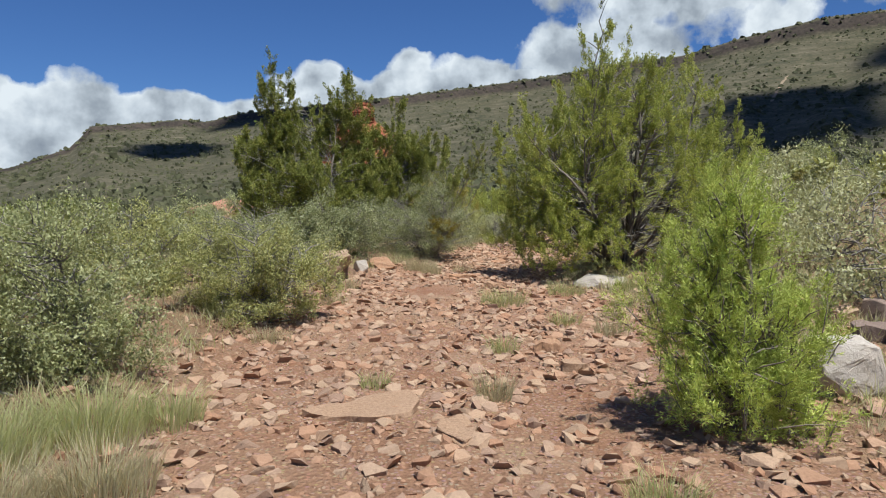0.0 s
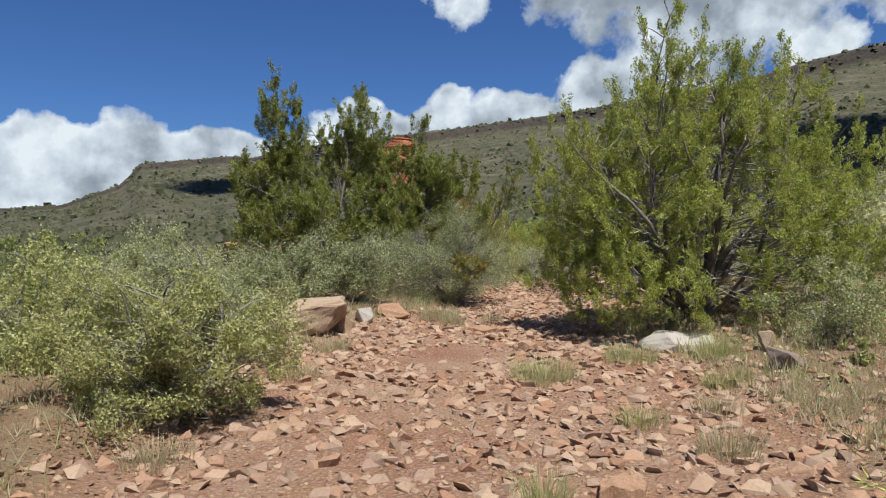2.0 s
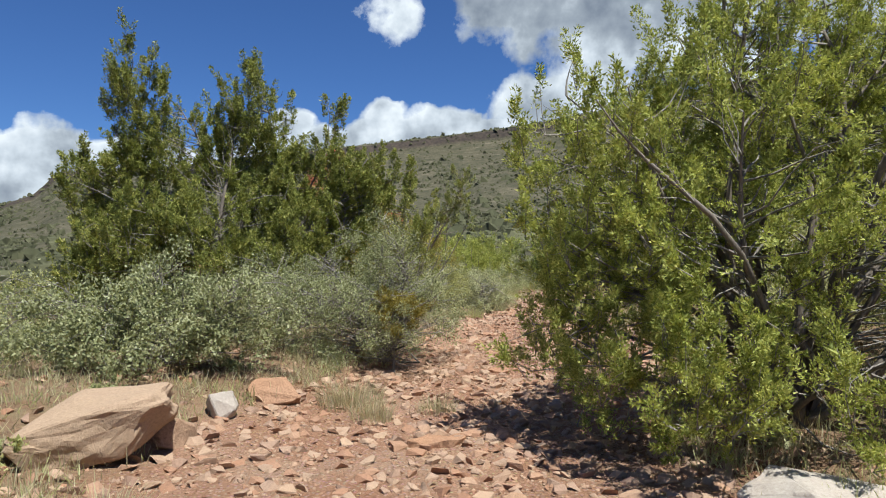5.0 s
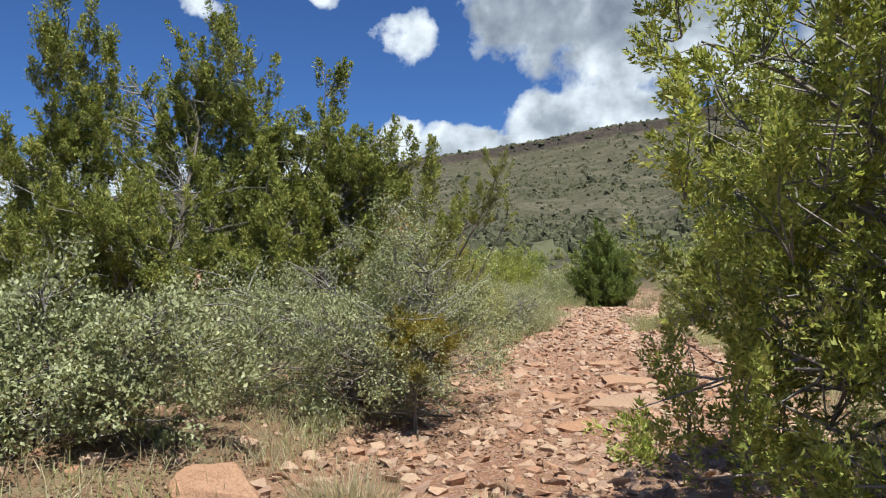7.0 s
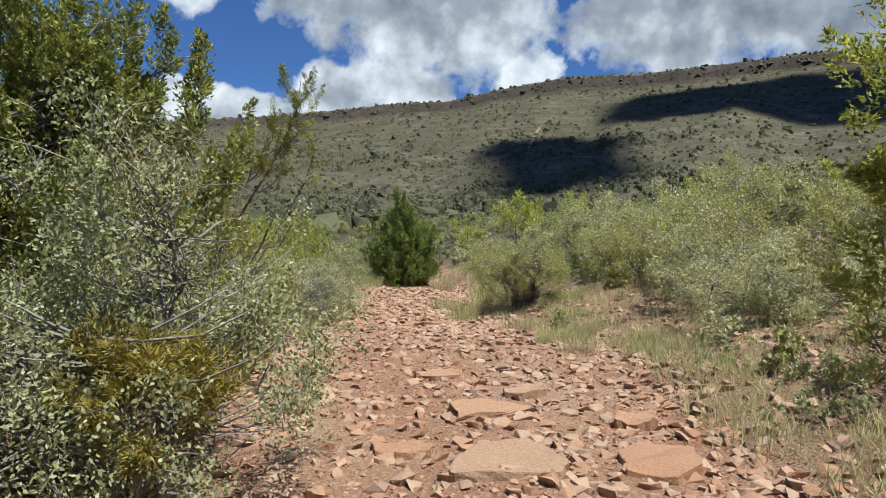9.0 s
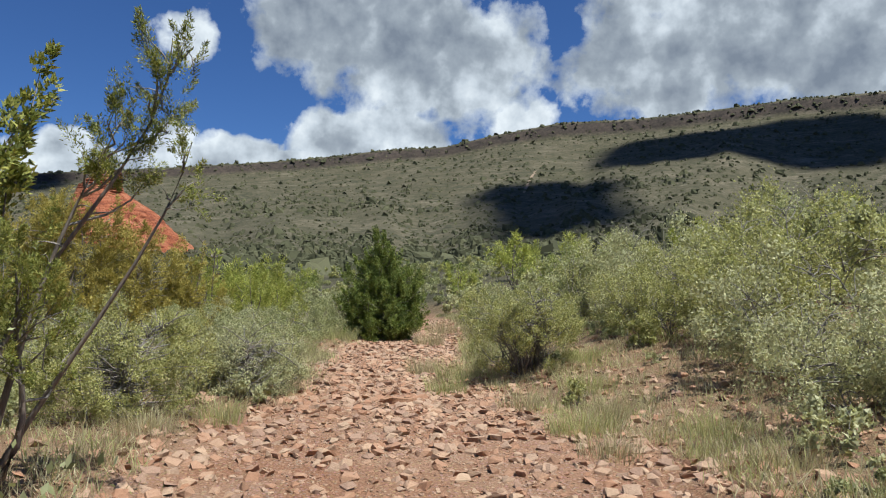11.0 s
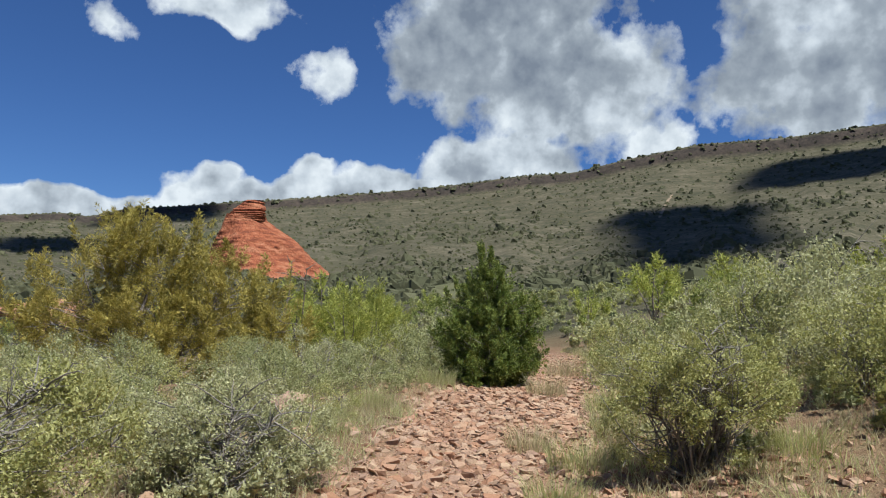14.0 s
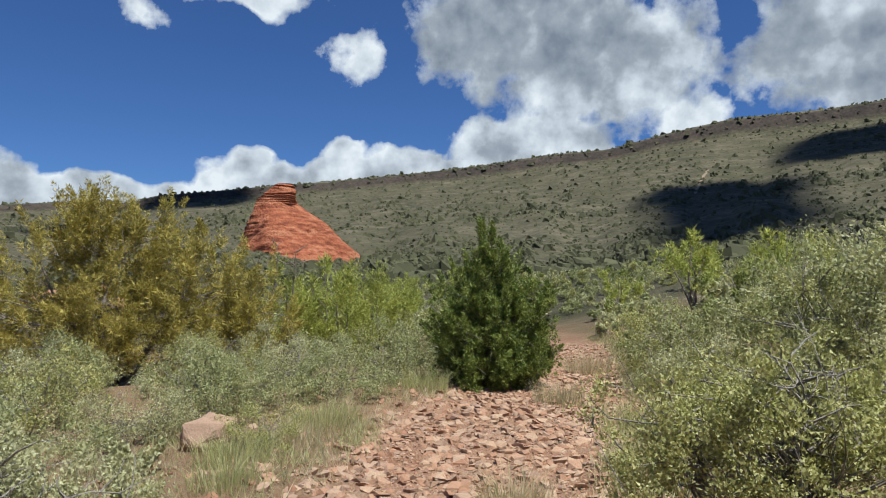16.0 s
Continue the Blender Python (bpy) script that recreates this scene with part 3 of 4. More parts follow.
plant("scrub_oak", "low grey-green scrub oak bush with dense small leaves", "bush", -2.9, 16.3,
      [(0, 0, 0.75, 0.95, 0.8, 0.55), (-1.0, -0.2, 0.65, 0.8, 0.8, 0.5), (0.95, -0.1, 0.7, 0.7, 0.7, 0.5), (-0.3, -0.7, 0.5, 0.8, 0.55, 0.4)],
      "leaf", (OAK, TWIG), 1000, 36, 0.16, 6, bunch=7, shell=0.55, plume=0.32, trunk_r=0.014, length=(0.026, 0.05), width=0.55, root=0.45, bare=60, stems=10, skirt=0.25)
plant("mistletoe_clump", "rusty yellow-green clump within the scrub oak", "plant", -0.15, 17.55, [(0, 0, 0.98, 0.34, 0.2, 0.2), (0.18, -0.05, 0.78, 0.26, 0.18, 0.2)],
      "scale", (RUST, TWIG), 90, 110, 0.11, 7, bunch=4, plume=0.12, up=0.1, trunk_r=0.012, length=(0.03, 0.06), width=0.16, root=0.04)
SCRUB = dict(trunk_r=0.013, length=(0.015, 0.03), width=0.55, root=0.35, stems=14, skirt=0.3, bunch=8, plume=0.27)
plant("scrub_bush", "rounded grey-green scrub bush with bare grey lower twigs", "bush", -2.25, 8.6,
      [(0, 0, 0.8, 0.75, 0.7, 0.5), (-0.65, 0.1, 0.7, 0.55, 0.6, 0.5), (0.55, 0.1, 0.65, 0.5, 0.6, 0.45), (0, -0.45, 0.45, 0.75, 0.4, 0.35)],
      "leaf", (SAGE_Y, TWIG), 950, 56, 0.12, 8, bare=160, **SCRUB)
plant("scrub_bush", "large silvery green scrub bush at the trail's edge", "bush", -3.2, 5.6,
      [(0, 0, 0.8, 0.8, 0.75, 0.6), (-0.8, 0, 0.85, 0.8, 0.7, 0.6), (0.4, -0.25, 0.55, 0.6, 0.6, 0.45), (-0.6, -0.6, 0.6, 0.8, 0.5, 0.5)],
      "leaf", (SAGE, TWIG), 1150, 56, 0.13, 9, bare=80, **SCRUB)
plant("scrub_bush", "grey-green scrub bush beside a tan boulder", "bush", -2.9, 10.9,
      [(0, 0, 0.8, 0.8, 0.75, 0.6), (-0.8, 0.2, 0.75, 0.8, 0.7, 0.55), (0.45, -0.3, 0.55, 0.55, 0.55, 0.45)],
      "leaf", (SAGE, TWIG), 900, 54, 0.13, 10, bare=60, **SCRUB)
# later stretch
plant("scrub_bush", "grey-green scrub bush with thin bare stems", "bush", 0.55, 25.5,
      [(0, 0, 0.8, 0.75, 0.7, 0.5), (-0.7, 0, 0.7, 0.6, 0.6, 0.5), (0.6, 0.1, 0.7, 0.55, 0.6, 0.45), (0, -0.5, 0.45, 0.7, 0.4, 0.35)],
      "leaf", (SAGE_Y, TWIG), 800, 52, 0.12, 11, bare=200, **SCRUB)
plant("scrub_bush", "pale grey rounded scrub bush with bare stems", "bush", 2.0, 27.05,
      [(0, 0, 0.6, 0.6, 0.6, 0.42), (-0.45, 0.1, 0.55, 0.45, 0.5, 0.4), (0.45, 0.1, 0.5, 0.45, 0.5, 0.38)],
      "leaf", (PALE, TWIG), 780, 54, 0.11, 12, bare=220, **SCRUB)
plant("scrub_bush", "rounded yellow-green scrub bush on grey stems", "bush", 6.15, 27.1,
      [(0, 0, 1.05, 0.65, 0.65, 0.45), (-0.6, 0, 0.85, 0.48, 0.5, 0.45), (0.62, 0.1, 0.9, 0.48, 0.5, 0.45), (0, -0.5, 0.85, 0.6, 0.38, 0.4), (0.1, 0.5, 0.9, 0.6, 0.4, 0.4)],
      "leaf", (SAGE_Y, TWIG), 820, 56, 0.12, 13, up=0.6, bare=340, **{**SCRUB, "stems": 70, "skirt": 0.1, "root": 0.16, "plume": 0.2, "bunch": 6})
plant("juniper_tree", "olive-brown spreading juniper tree", "tree", -2.2, 41.0,
      [(0, 0, 2.7, 1.8, 1.3, 1.5), (-1.9, 0, 2.1, 1.5, 1.3, 1.4), (2.0, 0, 2.0, 1.5, 1.3, 1.3), (0.2, -0.8, 1.3, 2.1, 1.0, 1.0), (3.4, 0, 1.3, 1.1, 1.0, 0.9), (-3.3, 0, 1.3, 1.1, 1.0, 1.0), (0.8, 0.3, 3.5, 0.8, 0.8, 1.0), (-0.7, 0.1, 3.4, 0.8, 0.8, 1.0)],
      "scale", (OLIVE, BARK), 2000, 60, 0.24, 14, bunch=6, plume=0.6, fan=1.3, trunk_r=0.07, length=(0.06, 0.12), width=0.3, up=0.6, root=0.25, bare=90, skirt=0.15)


def snag(x, y, h, seed):
    """A dead standing juniper stem with stubs."""
    rng = np.random.RandomState(seed)
    thing = tagged(new("dead_snag"), "bare dark dead juniper stem", "dead tree", "dead snags")
    thing.location = (x, y, gz(x, y) - 0.05)
    p = bend((0, 0, 0), (rng.normal() * 0.2, 0, h), rng, 9, 0.03)
    part("trunk", tubes("trunk", [(p, np.linspace(0.05, 0.012, 9))], BARK, 6), thing)
    for k in range(16):
        a = p[rng.randint(3, 9)]
        d = np.array([rng.normal(), rng.normal() * 0.5, abs(rng.normal()) * 0.5])
        part("stub", tubes("stub", [(bend(a, a + d * rng.uniform(0.15, 0.4), rng, 4, 0.1), np.array([0.018, 0.013, 0.009, 0.004]))], BARK, 4), thing)


for x, y, h, seed in ((1.3, 42.5, 3.3, 1), (1.75, 43.0, 3.1, 2)):
    snag(x, y, h, 500 + seed)

# kinds that repeat, near and far
BUSH = dict(bunch=7, plume=0.3, trunk_r=0.012, width=0.6, root=0.3, stems=5, skirt=0.3, group="scrub bushes")
NEAR, FAR = dict(length=(0.02, 0.04)), dict(length=(0.09, 0.15))


def round_lobes(z, seed):
    return [(0, 0, z, 0.75, 0.7, z * 0.65)] + ring(4, 0.6, z * 0.82, (0.5, z * 0.55), seed)


kinds = {}
for suffix, n, per, size, at in (("", 320, 31, NEAR, 0.0), ("_far", 90, 14, FAR, 40.0)):
    kinds["sage" + suffix] = plant("scrub_bush" if not at else "hillside_shrub", "grey-green scrub bush with small dense leaves", "bush", -6.2 - at * 0.2, 9.5 + at, round_lobes(0.75, 21), "leaf", (SAGE, TWIG), n, per, 0.16, 21, **BUSH, **size)
    kinds["pale" + suffix] = plant("scrub_bush" if not at else "hillside_shrub", "pale grey-green scrub bush beside the trail", "bush", 7.0 + at * 0.4, 21.9 + at, round_lobes(0.8, 22), "leaf", (PALE, TWIG), n, per, 0.16, 22, up=0.6, bare=50, **BUSH, **size)
    kinds["yellow" + suffix] = plant("scrub_bush" if not at else "hillside_shrub", "yellow-green scrub bush beside the trail", "bush", 8.9 + at * 0.3, 28.3 + at, round_lobes(0.9, 23), "leaf", (SAGE_Y, TWIG), n, per, 0.16, 23, up=0.6, bare=50, **BUSH, **size)
    kinds["green" + suffix] = plant("mesquite_bush", "bright green feathery bush", "bush", -11.0, 21.0 + at, [(0, 0, 1.3, 1.1, 1.1, 0.9)] + ring(5, 1.0, 1.0, (0.8, 0.7), 24), "leaf", (MESQ, TWIG), n, per, 0.27, 24, up=0.5,
                                    **{**BUSH, "group": "green bushes", "trunk_r": 0.02, "width": 0.4}, length=(0.06, 0.11) if not at else (0.11, 0.18))
    kinds["juniper" + suffix] = plant("juniper_bush", "small green juniper bush", "tree", 3.3 + at * 0.2, 52.0 + at, [(0, 0, 1.6, 0.9, 0.9, 1.0)] + ring(4, 0.7, 1.1, (0.7, 0.8), 25), "scale", (JUN, BARK), n, per, 0.26, 25, fan=1.4,
                                      trunk_r=0.04, length=(0.07, 0.13) if not at else (0.13, 0.22), width=0.3, up=0.8, root=0.1, skirt=0.2, group="far junipers")


def another(kind, x, y, s, turn):
    m = Matrix.Translation((x, y, gz(x, y) - 0.05)) @ Matrix.Rotation(turn, 4, "Z") @ Matrix.Diagonal((s, s, s * random.uniform(0.9, 1.1), 1))
    return copy_thing(kinds[kind], m)


for kind, x, y, s in (("sage", 4.3, 11.3, 0.8), ("pale", 6.4, 11.6, 1.6), ("pale", 6.3, 15.6, 1.5), ("yellow", 5.9, 17.9, 1.2), ("pale", 8.2, 23.6, 1.35), ("yellow", 9.2, 25.3, 1.3), ("pale", 10.5, 30.0, 1.5), ("yellow", 11.0, 26.5, 1.7),
                      ("sage", 10.8, 33.5, 1.5), ("pale", 12.6, 36.0, 1.5), ("sage", 5.2, 38.6, 1.1), ("sage", 4.3, 36.6, 1.0), ("sage", 3.3, 34.4, 0.9), ("pale", 2.4, 36.2, 1.0), ("sage", 1.7, 33.0, 0.9), ("sage", -4.4, 7.8, 1.1), ("sage", -5.2, 13.8, 1.1),
                      ("yellow", -4.4, 10.0, 1.1), ("sage", -5.4, 17.2, 1.0), ("pale", -4.3, 13.2, 1.0), ("pale", -0.4, 29.7, 0.9), ("yellow", -1.6, 31.5, 1.0), ("juniper", 2.9, 42.5, 0.95), ("juniper", 1.5, 43.6, 1.05), ("juniper", 4.0, 44.2, 0.9), ("juniper", 3.0, 60.0, 1.1), ("juniper", 5.2, 63.0, 1.15), ("green", -9.5, 17.0, 0.75), ("green", 14.5, 42.0, 1.0),
                      ("yellow", -7.2, 20.8, 1.2), ("yellow", 13.3, 29.0, 1.7), ("yellow", 8.8, 27.0, 0.95), ("pale", 9.8, 28.9, 1.2), ("pale", 7.9, 23.0, 0.8), ("sage", 0.4, 30.6, 0.8), ("pale", 1.1, 31.9, 0.75), ("sage", 2.3, 33.8, 0.75), ("yellow", -0.6, 33.6, 1.0), ("pale", -2.6, 35.5, 1.1), ("sage", 0.9, 35.8, 0.9), ("sage", -1.5, 36.6, 1.0), ("pale", -4.0, 33.0, 1.0), ("pale", 0.9, 29.0, 0.55), ("sage", -0.8, 27.9, 0.8), ("yellow", -1.0, 22.6, 0.9), ("sage", -2.6, 22.4, 1.0), ("pale", 7.3, 21.2, 0.9), ("pale", 11.6, 31.2, 1.8), ("sage", 12.4, 27.6, 1.7), ("yellow", 12.0, 34.2, 1.6), ("green_far", 11.6, 42.0, 0.7), ("sage_far", 12.2, 44.5, 1.0), ("pale_far", 13.0, 47.5, 1.2), ("sage_far", 14.6, 51.5, 1.2), ("sage_far", 8.3, 46.5, 1.0), ("yellow_far", 9.2, 50.0, 1.1), ("pale_far", 10.3, 54.0, 1.2), ("sage_far", 11.2, 58.0, 1.2), ("juniper_far", 15.5, 56.0, 1.0), ("yellow_far", 10.6, 39.5, 0.9), ("pale_far", 7.4, 42.5, 0.9), ("sage", 11.8, 22.0, 1.8), ("yellow", 0.6, 38.5, 1.0), ("yellow", 2.75, 30.9, 0.5), ("pale", 8.0, 31.2, 1.0), ("sage", 9.0, 34.5, 1.1), ("yellow", 9.6, 36.8, 1.2), ("pale", 7.0, 19.4, 0.9),
                      ("yellow", 10.2, 22.6, 1.3), ("pale", 10.0, 19.6, 1.5), ("sage", -1.3, 24.9, 0.9), ("pale", -2.2, 27.6, 1.0), ("yellow", -3.2, 24.6, 1.1), ("sage", -5.9, 5.2, 1.2), ("yellow", -5.2, 3.2, 1.1), ("sage", 4.5, 4.9, 0.8), ("pale", 5.2, 8.2, 1.4),
                      ("green", -8.0, 13.0, 0.7), ("pale", 12.8, 33.0, 1.5), ("green", 13.2, 37.5, 0.8), ("sage", 3.4, 33.0 + 7.0, 0.9), ("sage", -2.0, 33.8, 1.1), ("pale", -3.6, 29.0, 1.1), ("sage", -4.2, 36.0, 1.2)):
    another(kind, x, y, s, random.uniform(0, 6.28))
for _ in range(46):
    y = random.uniform(18, 44)
    mid, half = trail(y)
    off = random.uniform(3.6, 9.5)
    another(random.choice(("pale", "yellow", "yellow")) + ("_far" if off > 6 or y > 36 else ""), float(mid + half) + off, y, random.uniform(0.7, 1.25), random.uniform(0, 6.28))
for _ in range(70):
    y = random.uniform(1, 40)
    mid, half = trail(y)
    x = float(mid) + random.choice((-1, 1, 1)) * (float(half) + 0.35 + 2.6 * random.random())
    small = another(random.choice(("sage_far", "pale_far", "yellow_far")), x, y, random.uniform(0.18, 0.42), random.uniform(0, 6.28))
    small.name = "small_shrub"
    tagged(small, "small low shrub at the trail's edge", "shrub", "small shrubs")
taken = []
while len(taken) < 340:
    x, y = (random.uniform(-48, 62), random.uniform(-8, 115)) if len(taken) % 2 else (random.uniform(0, 44), random.uniform(42, 118))
    mid, half = trail(y)
    side = x - float(mid)
    if -6.5 + 0.05 * y < side < 7.5 - 0.1 * min(y, 58) or (y < 46 and -8 < x < 10.5) or any(math.hypot(x - a, y - b) < 1.7 for a, b in taken):
        continue
    taken.append((x, y))
    kind = random.choices(("sage", "pale", "yellow", "green", "juniper"), (5, 4, 4, 2 if side < 0 else 0.6, 2))[0]
    another(kind if -8 < x < 14 and y < 40 else kind + "_far", x, y, random.uniform(0.7, 1.4), random.uniform(0, 6.28))


# ---- far scrub on the slopes ----
def far_scrub():
    rng = np.random.RandomState(40)
    n = 17000
    az = np.radians(rng.uniform(-42, 62, n))
    r = 125 + 1035 * rng.uniform(0, 1, n) ** 1.15
    drift = waves(az * 60, r / 40, 43, 3, 2.0) > rng.uniform(-1.2, 0.9, n)
    az = np.where(drift, az, np.radians(rng.uniform(-42, 62, n)))
    r[:1300] = rng.uniform(1118, 1160, 1300)
    r[1300:4300] = 125 + 300 * rng.uniform(0, 1, 3000)
    x, y = 2 + r * np.sin(az), 12 + r * np.cos(az)
    z = land(x, y)[0]
    bm = bmesh.new()
    bmesh.ops.create_cone(bm, segments=5, radius1=1.0, radius2=0.55, depth=1.3, cap_ends=False)
    bmesh.ops.triangle_fill(bm, edges=[g for g in bm.edges if g.is_boundary and g.verts[0].co.z > 0])
    bmesh.ops.triangulate(bm, faces=bm.faces)
    bm.verts.index_update()
    co = np.array([v.co[:] for v in bm.verts])
    tri = np.array([[v.index for v in f.verts] for f in bm.faces])
    bm.free()
    size = (0.5 + 1.3 * rng.uniform(0, 1, n) ** 2.5) * (1 + 0.6 * (r > 600)) * np.where(r > 1118, rng.uniform(0.5, 1.5, n), np.where(r < 400, 1.25, 1.0)) * np.where(rng.uniform(0, 1, n) < 0.12, 1.6, 1.0)
    v = co[None] * (1 + 0.35 * rng.normal(size=(n, len(co), 1))) * size[:, None, None] * np.array([1.1, 1.1, 0.7]) + np.stack([x, y, z + size * 0.4], 1)[:, None]
    f = tri[None] + (np.arange(n) * len(co))[:, None, None]
    m = leaf_material("far_scrub_leaves", (0.055, 0.057, 0.032), (0.085, 0.086, 0.047), (0.125, 0.122, 0.066), 0.15, 0.8, 0.1, 0.02)
    return tagged(new("hillside_scrub", raw_mesh("hillside_scrub", v.reshape(-1, 3), f.reshape(-1, 3), m)), "dark dots of scrub on the far slopes", "bushes", kind="stuff")


far_scrub()


def dirt_scar():
    """A bare gully of pale soil that runs up the slope."""
    rng = np.random.RandomState(41)
    v = []
    for r in np.linspace(700, 850, 30):
        a = radians(24.9 + (r - 700) / 150 * 1.0) + rng.normal() * 0.0006
        w = rng.uniform(0.7, 1.7)
        for side in (-1, 1):
            x, y = 2 + r * math.sin(a) + side * w * math.cos(a), 12 + r * math.cos(a) - side * w * math.sin(a)
            v.append((x, y, gz(x, y) + 0.9))
    f = [(2 * k, 2 * k + 1, 2 * k + 3, 2 * k + 2) for k in range(29)]
    m, n, l, p = material("pale_bare_soil", 0.95, 0.1)
    l.new(ramp(n, l, noise_tex(n, l, 0.3, 4), [(0.3, (0.2, 0.145, 0.1)), (0.7, (0.3, 0.23, 0.165))]), p.inputs["Base Color"])
    tagged(new("ground_scar", raw_mesh("ground_scar", v, f, m)), "pale bare gully on the far slope", "ground", kind="structure")


dirt_scar()

# ---- red butte ----
def build_butte():
    m, n, l, p = material("red_butte_rock", 0.9, 0.15)
    tc = n.new("ShaderNodeTexCoord").outputs["Object"]
    mp = n.new("ShaderNodeMapping")
    mp.inputs["Scale"].default_value = (0.25, 0.25, 0.9)
    l.new(tc, mp.inputs["Vector"])
    band, grain = noise_tex(n, l, 0.5, 5, 0.6, mp.outputs[0]), noise_tex(n, l, 0.6, 6, 0.65, tc)
    col = ramp(n, l, band, [(0.35, (0.2, 0.062, 0.034)), (0.5, (0.38, 0.125, 0.062)), (0.65, (0.47, 0.2, 0.11))])
    l.new(mix(n, l, 0.4, col, ramp(n, l, grain, [(0.32, (0.3, 0.26, 0.24)), (0.62, (1, 1, 1))]), "MULTIPLY"), p.inputs["Base Color"])
    bump(n, l, p, grain, 1.0, 2.0)
    thing = tagged(new("red_butte"), "red sandstone butte with a layered cap", "rock")
    thing.location = (2 + 420 * math.sin(radians(-7.1)), 12 + 420 * math.cos(radians(-7.1)), 0)
    th = np.linspace(0, 2 * np.pi, 64, endpoint=False)

    def stack(name, levels, seed, ledge):
        h = np.linspace(0, 1, 70)
        zz = np.interp(h, np.linspace(0, 1, len(levels)), [a for a, _, _ in levels])
        rad = np.interp(h, np.linspace(0, 1, len(levels)), [b for _, b, _ in levels])
        dx = np.interp(h, np.linspace(0, 1, len(levels)), [c for _, _, c in levels])
        T, Z = np.meshgrid(th, zz)
        R = rad[:, None] * (1 + 0.17 * waves(np.cos(T) * 2, np.sin(T) * 2 + Z * 0.05, seed, 4, 1.0) + ledge * np.sin(Z * 1.5 + 0.25 * Z * np.sin(Z * 0.37) + 1.2 * np.sin(T * 2 + Z * 0.1)) + 0.075 * waves(np.cos(T) * 5, np.sin(T) * 5 + Z * 0.18, seed + 3, 4, 1.0))
        v = np.stack([R * np.cos(T) + dx[:, None], R * np.sin(T), Z], 2).reshape(-1, 3)
        part(name, raw_mesh(name, v, grid_faces(70, 64, True), m, False), thing)
    stack("talus_slope", [(2, 50, 20), (16, 38, 13), (28, 28, 8.5), (39, 20, 4.5), (45, 14, 1), (49.5, 10.5, -2), (52, 9.5, -2.5)], 51, 0.01)
    stack("cap_rock", [(47, 10.5, -3), (51, 10.5, -2.6), (53.5, 9.5, -1.8), (56, 8.5, -0.6), (59, 6.6, 1.2), (60.5, 5.5, 1.6), (61, 0.05, 1.6)], 52, 0.06)


build_butte()


# ---- clouds ----
# azimuth, elevation, half width and half height of each cloud in degrees, and how grey it is
CLOUDS = [(-10.6, 9.0, 3.0, 2.1, 0.0), (-1.5, 10.3, 2.8, 1.6, 0.0), (1.6, 10.5, 2.4, 1.5, 0.0), (14.5, 11.5, 5.0, 3.8, 0.25), (9.5, 11.5, 4.0, 2.4, 0.3), (9, 20.5, 6.5, 5.5, 0.8), (16, 18.5, 8.0, 6.5, 0.6), (20.5, 17.5, 6.5, 5.5, 0.35), (13, 25, 10, 6, 0.9),
          (25.0, 12.5, 3.0, 3.2, 0.0), (36, 17, 7.5, 6.0, 0.7), (42, 20, 9, 8, 0.8), (36, 23, 6, 5, 0.6), (50, 17, 9, 6, 0.7), (-1.7, 18.4, 2.1, 1.9, 0.05), (-18, 20.3, 1.8, 1.5, 0.1), (-9.5, 22.6, 5.0, 2.2, 0.2), (-29, 7.2, 6, 2.0, 0.2), (62, 16, 9, 7, 0.7), (20, 33, 18, 5, 0.9)]

# clouds added out of view to shade the slopes:
# azimuth, reach, half width in degrees and half depth of the ground that each one shades
SHADING_CLOUDS = [(26.8, 520, 6.6, 275), (37.5, 930, 7.5, 130), (47, 930, 6.0, 170), (-14.5, 1090, 5.0, 90), (-21, 800, 3.5, 100)]


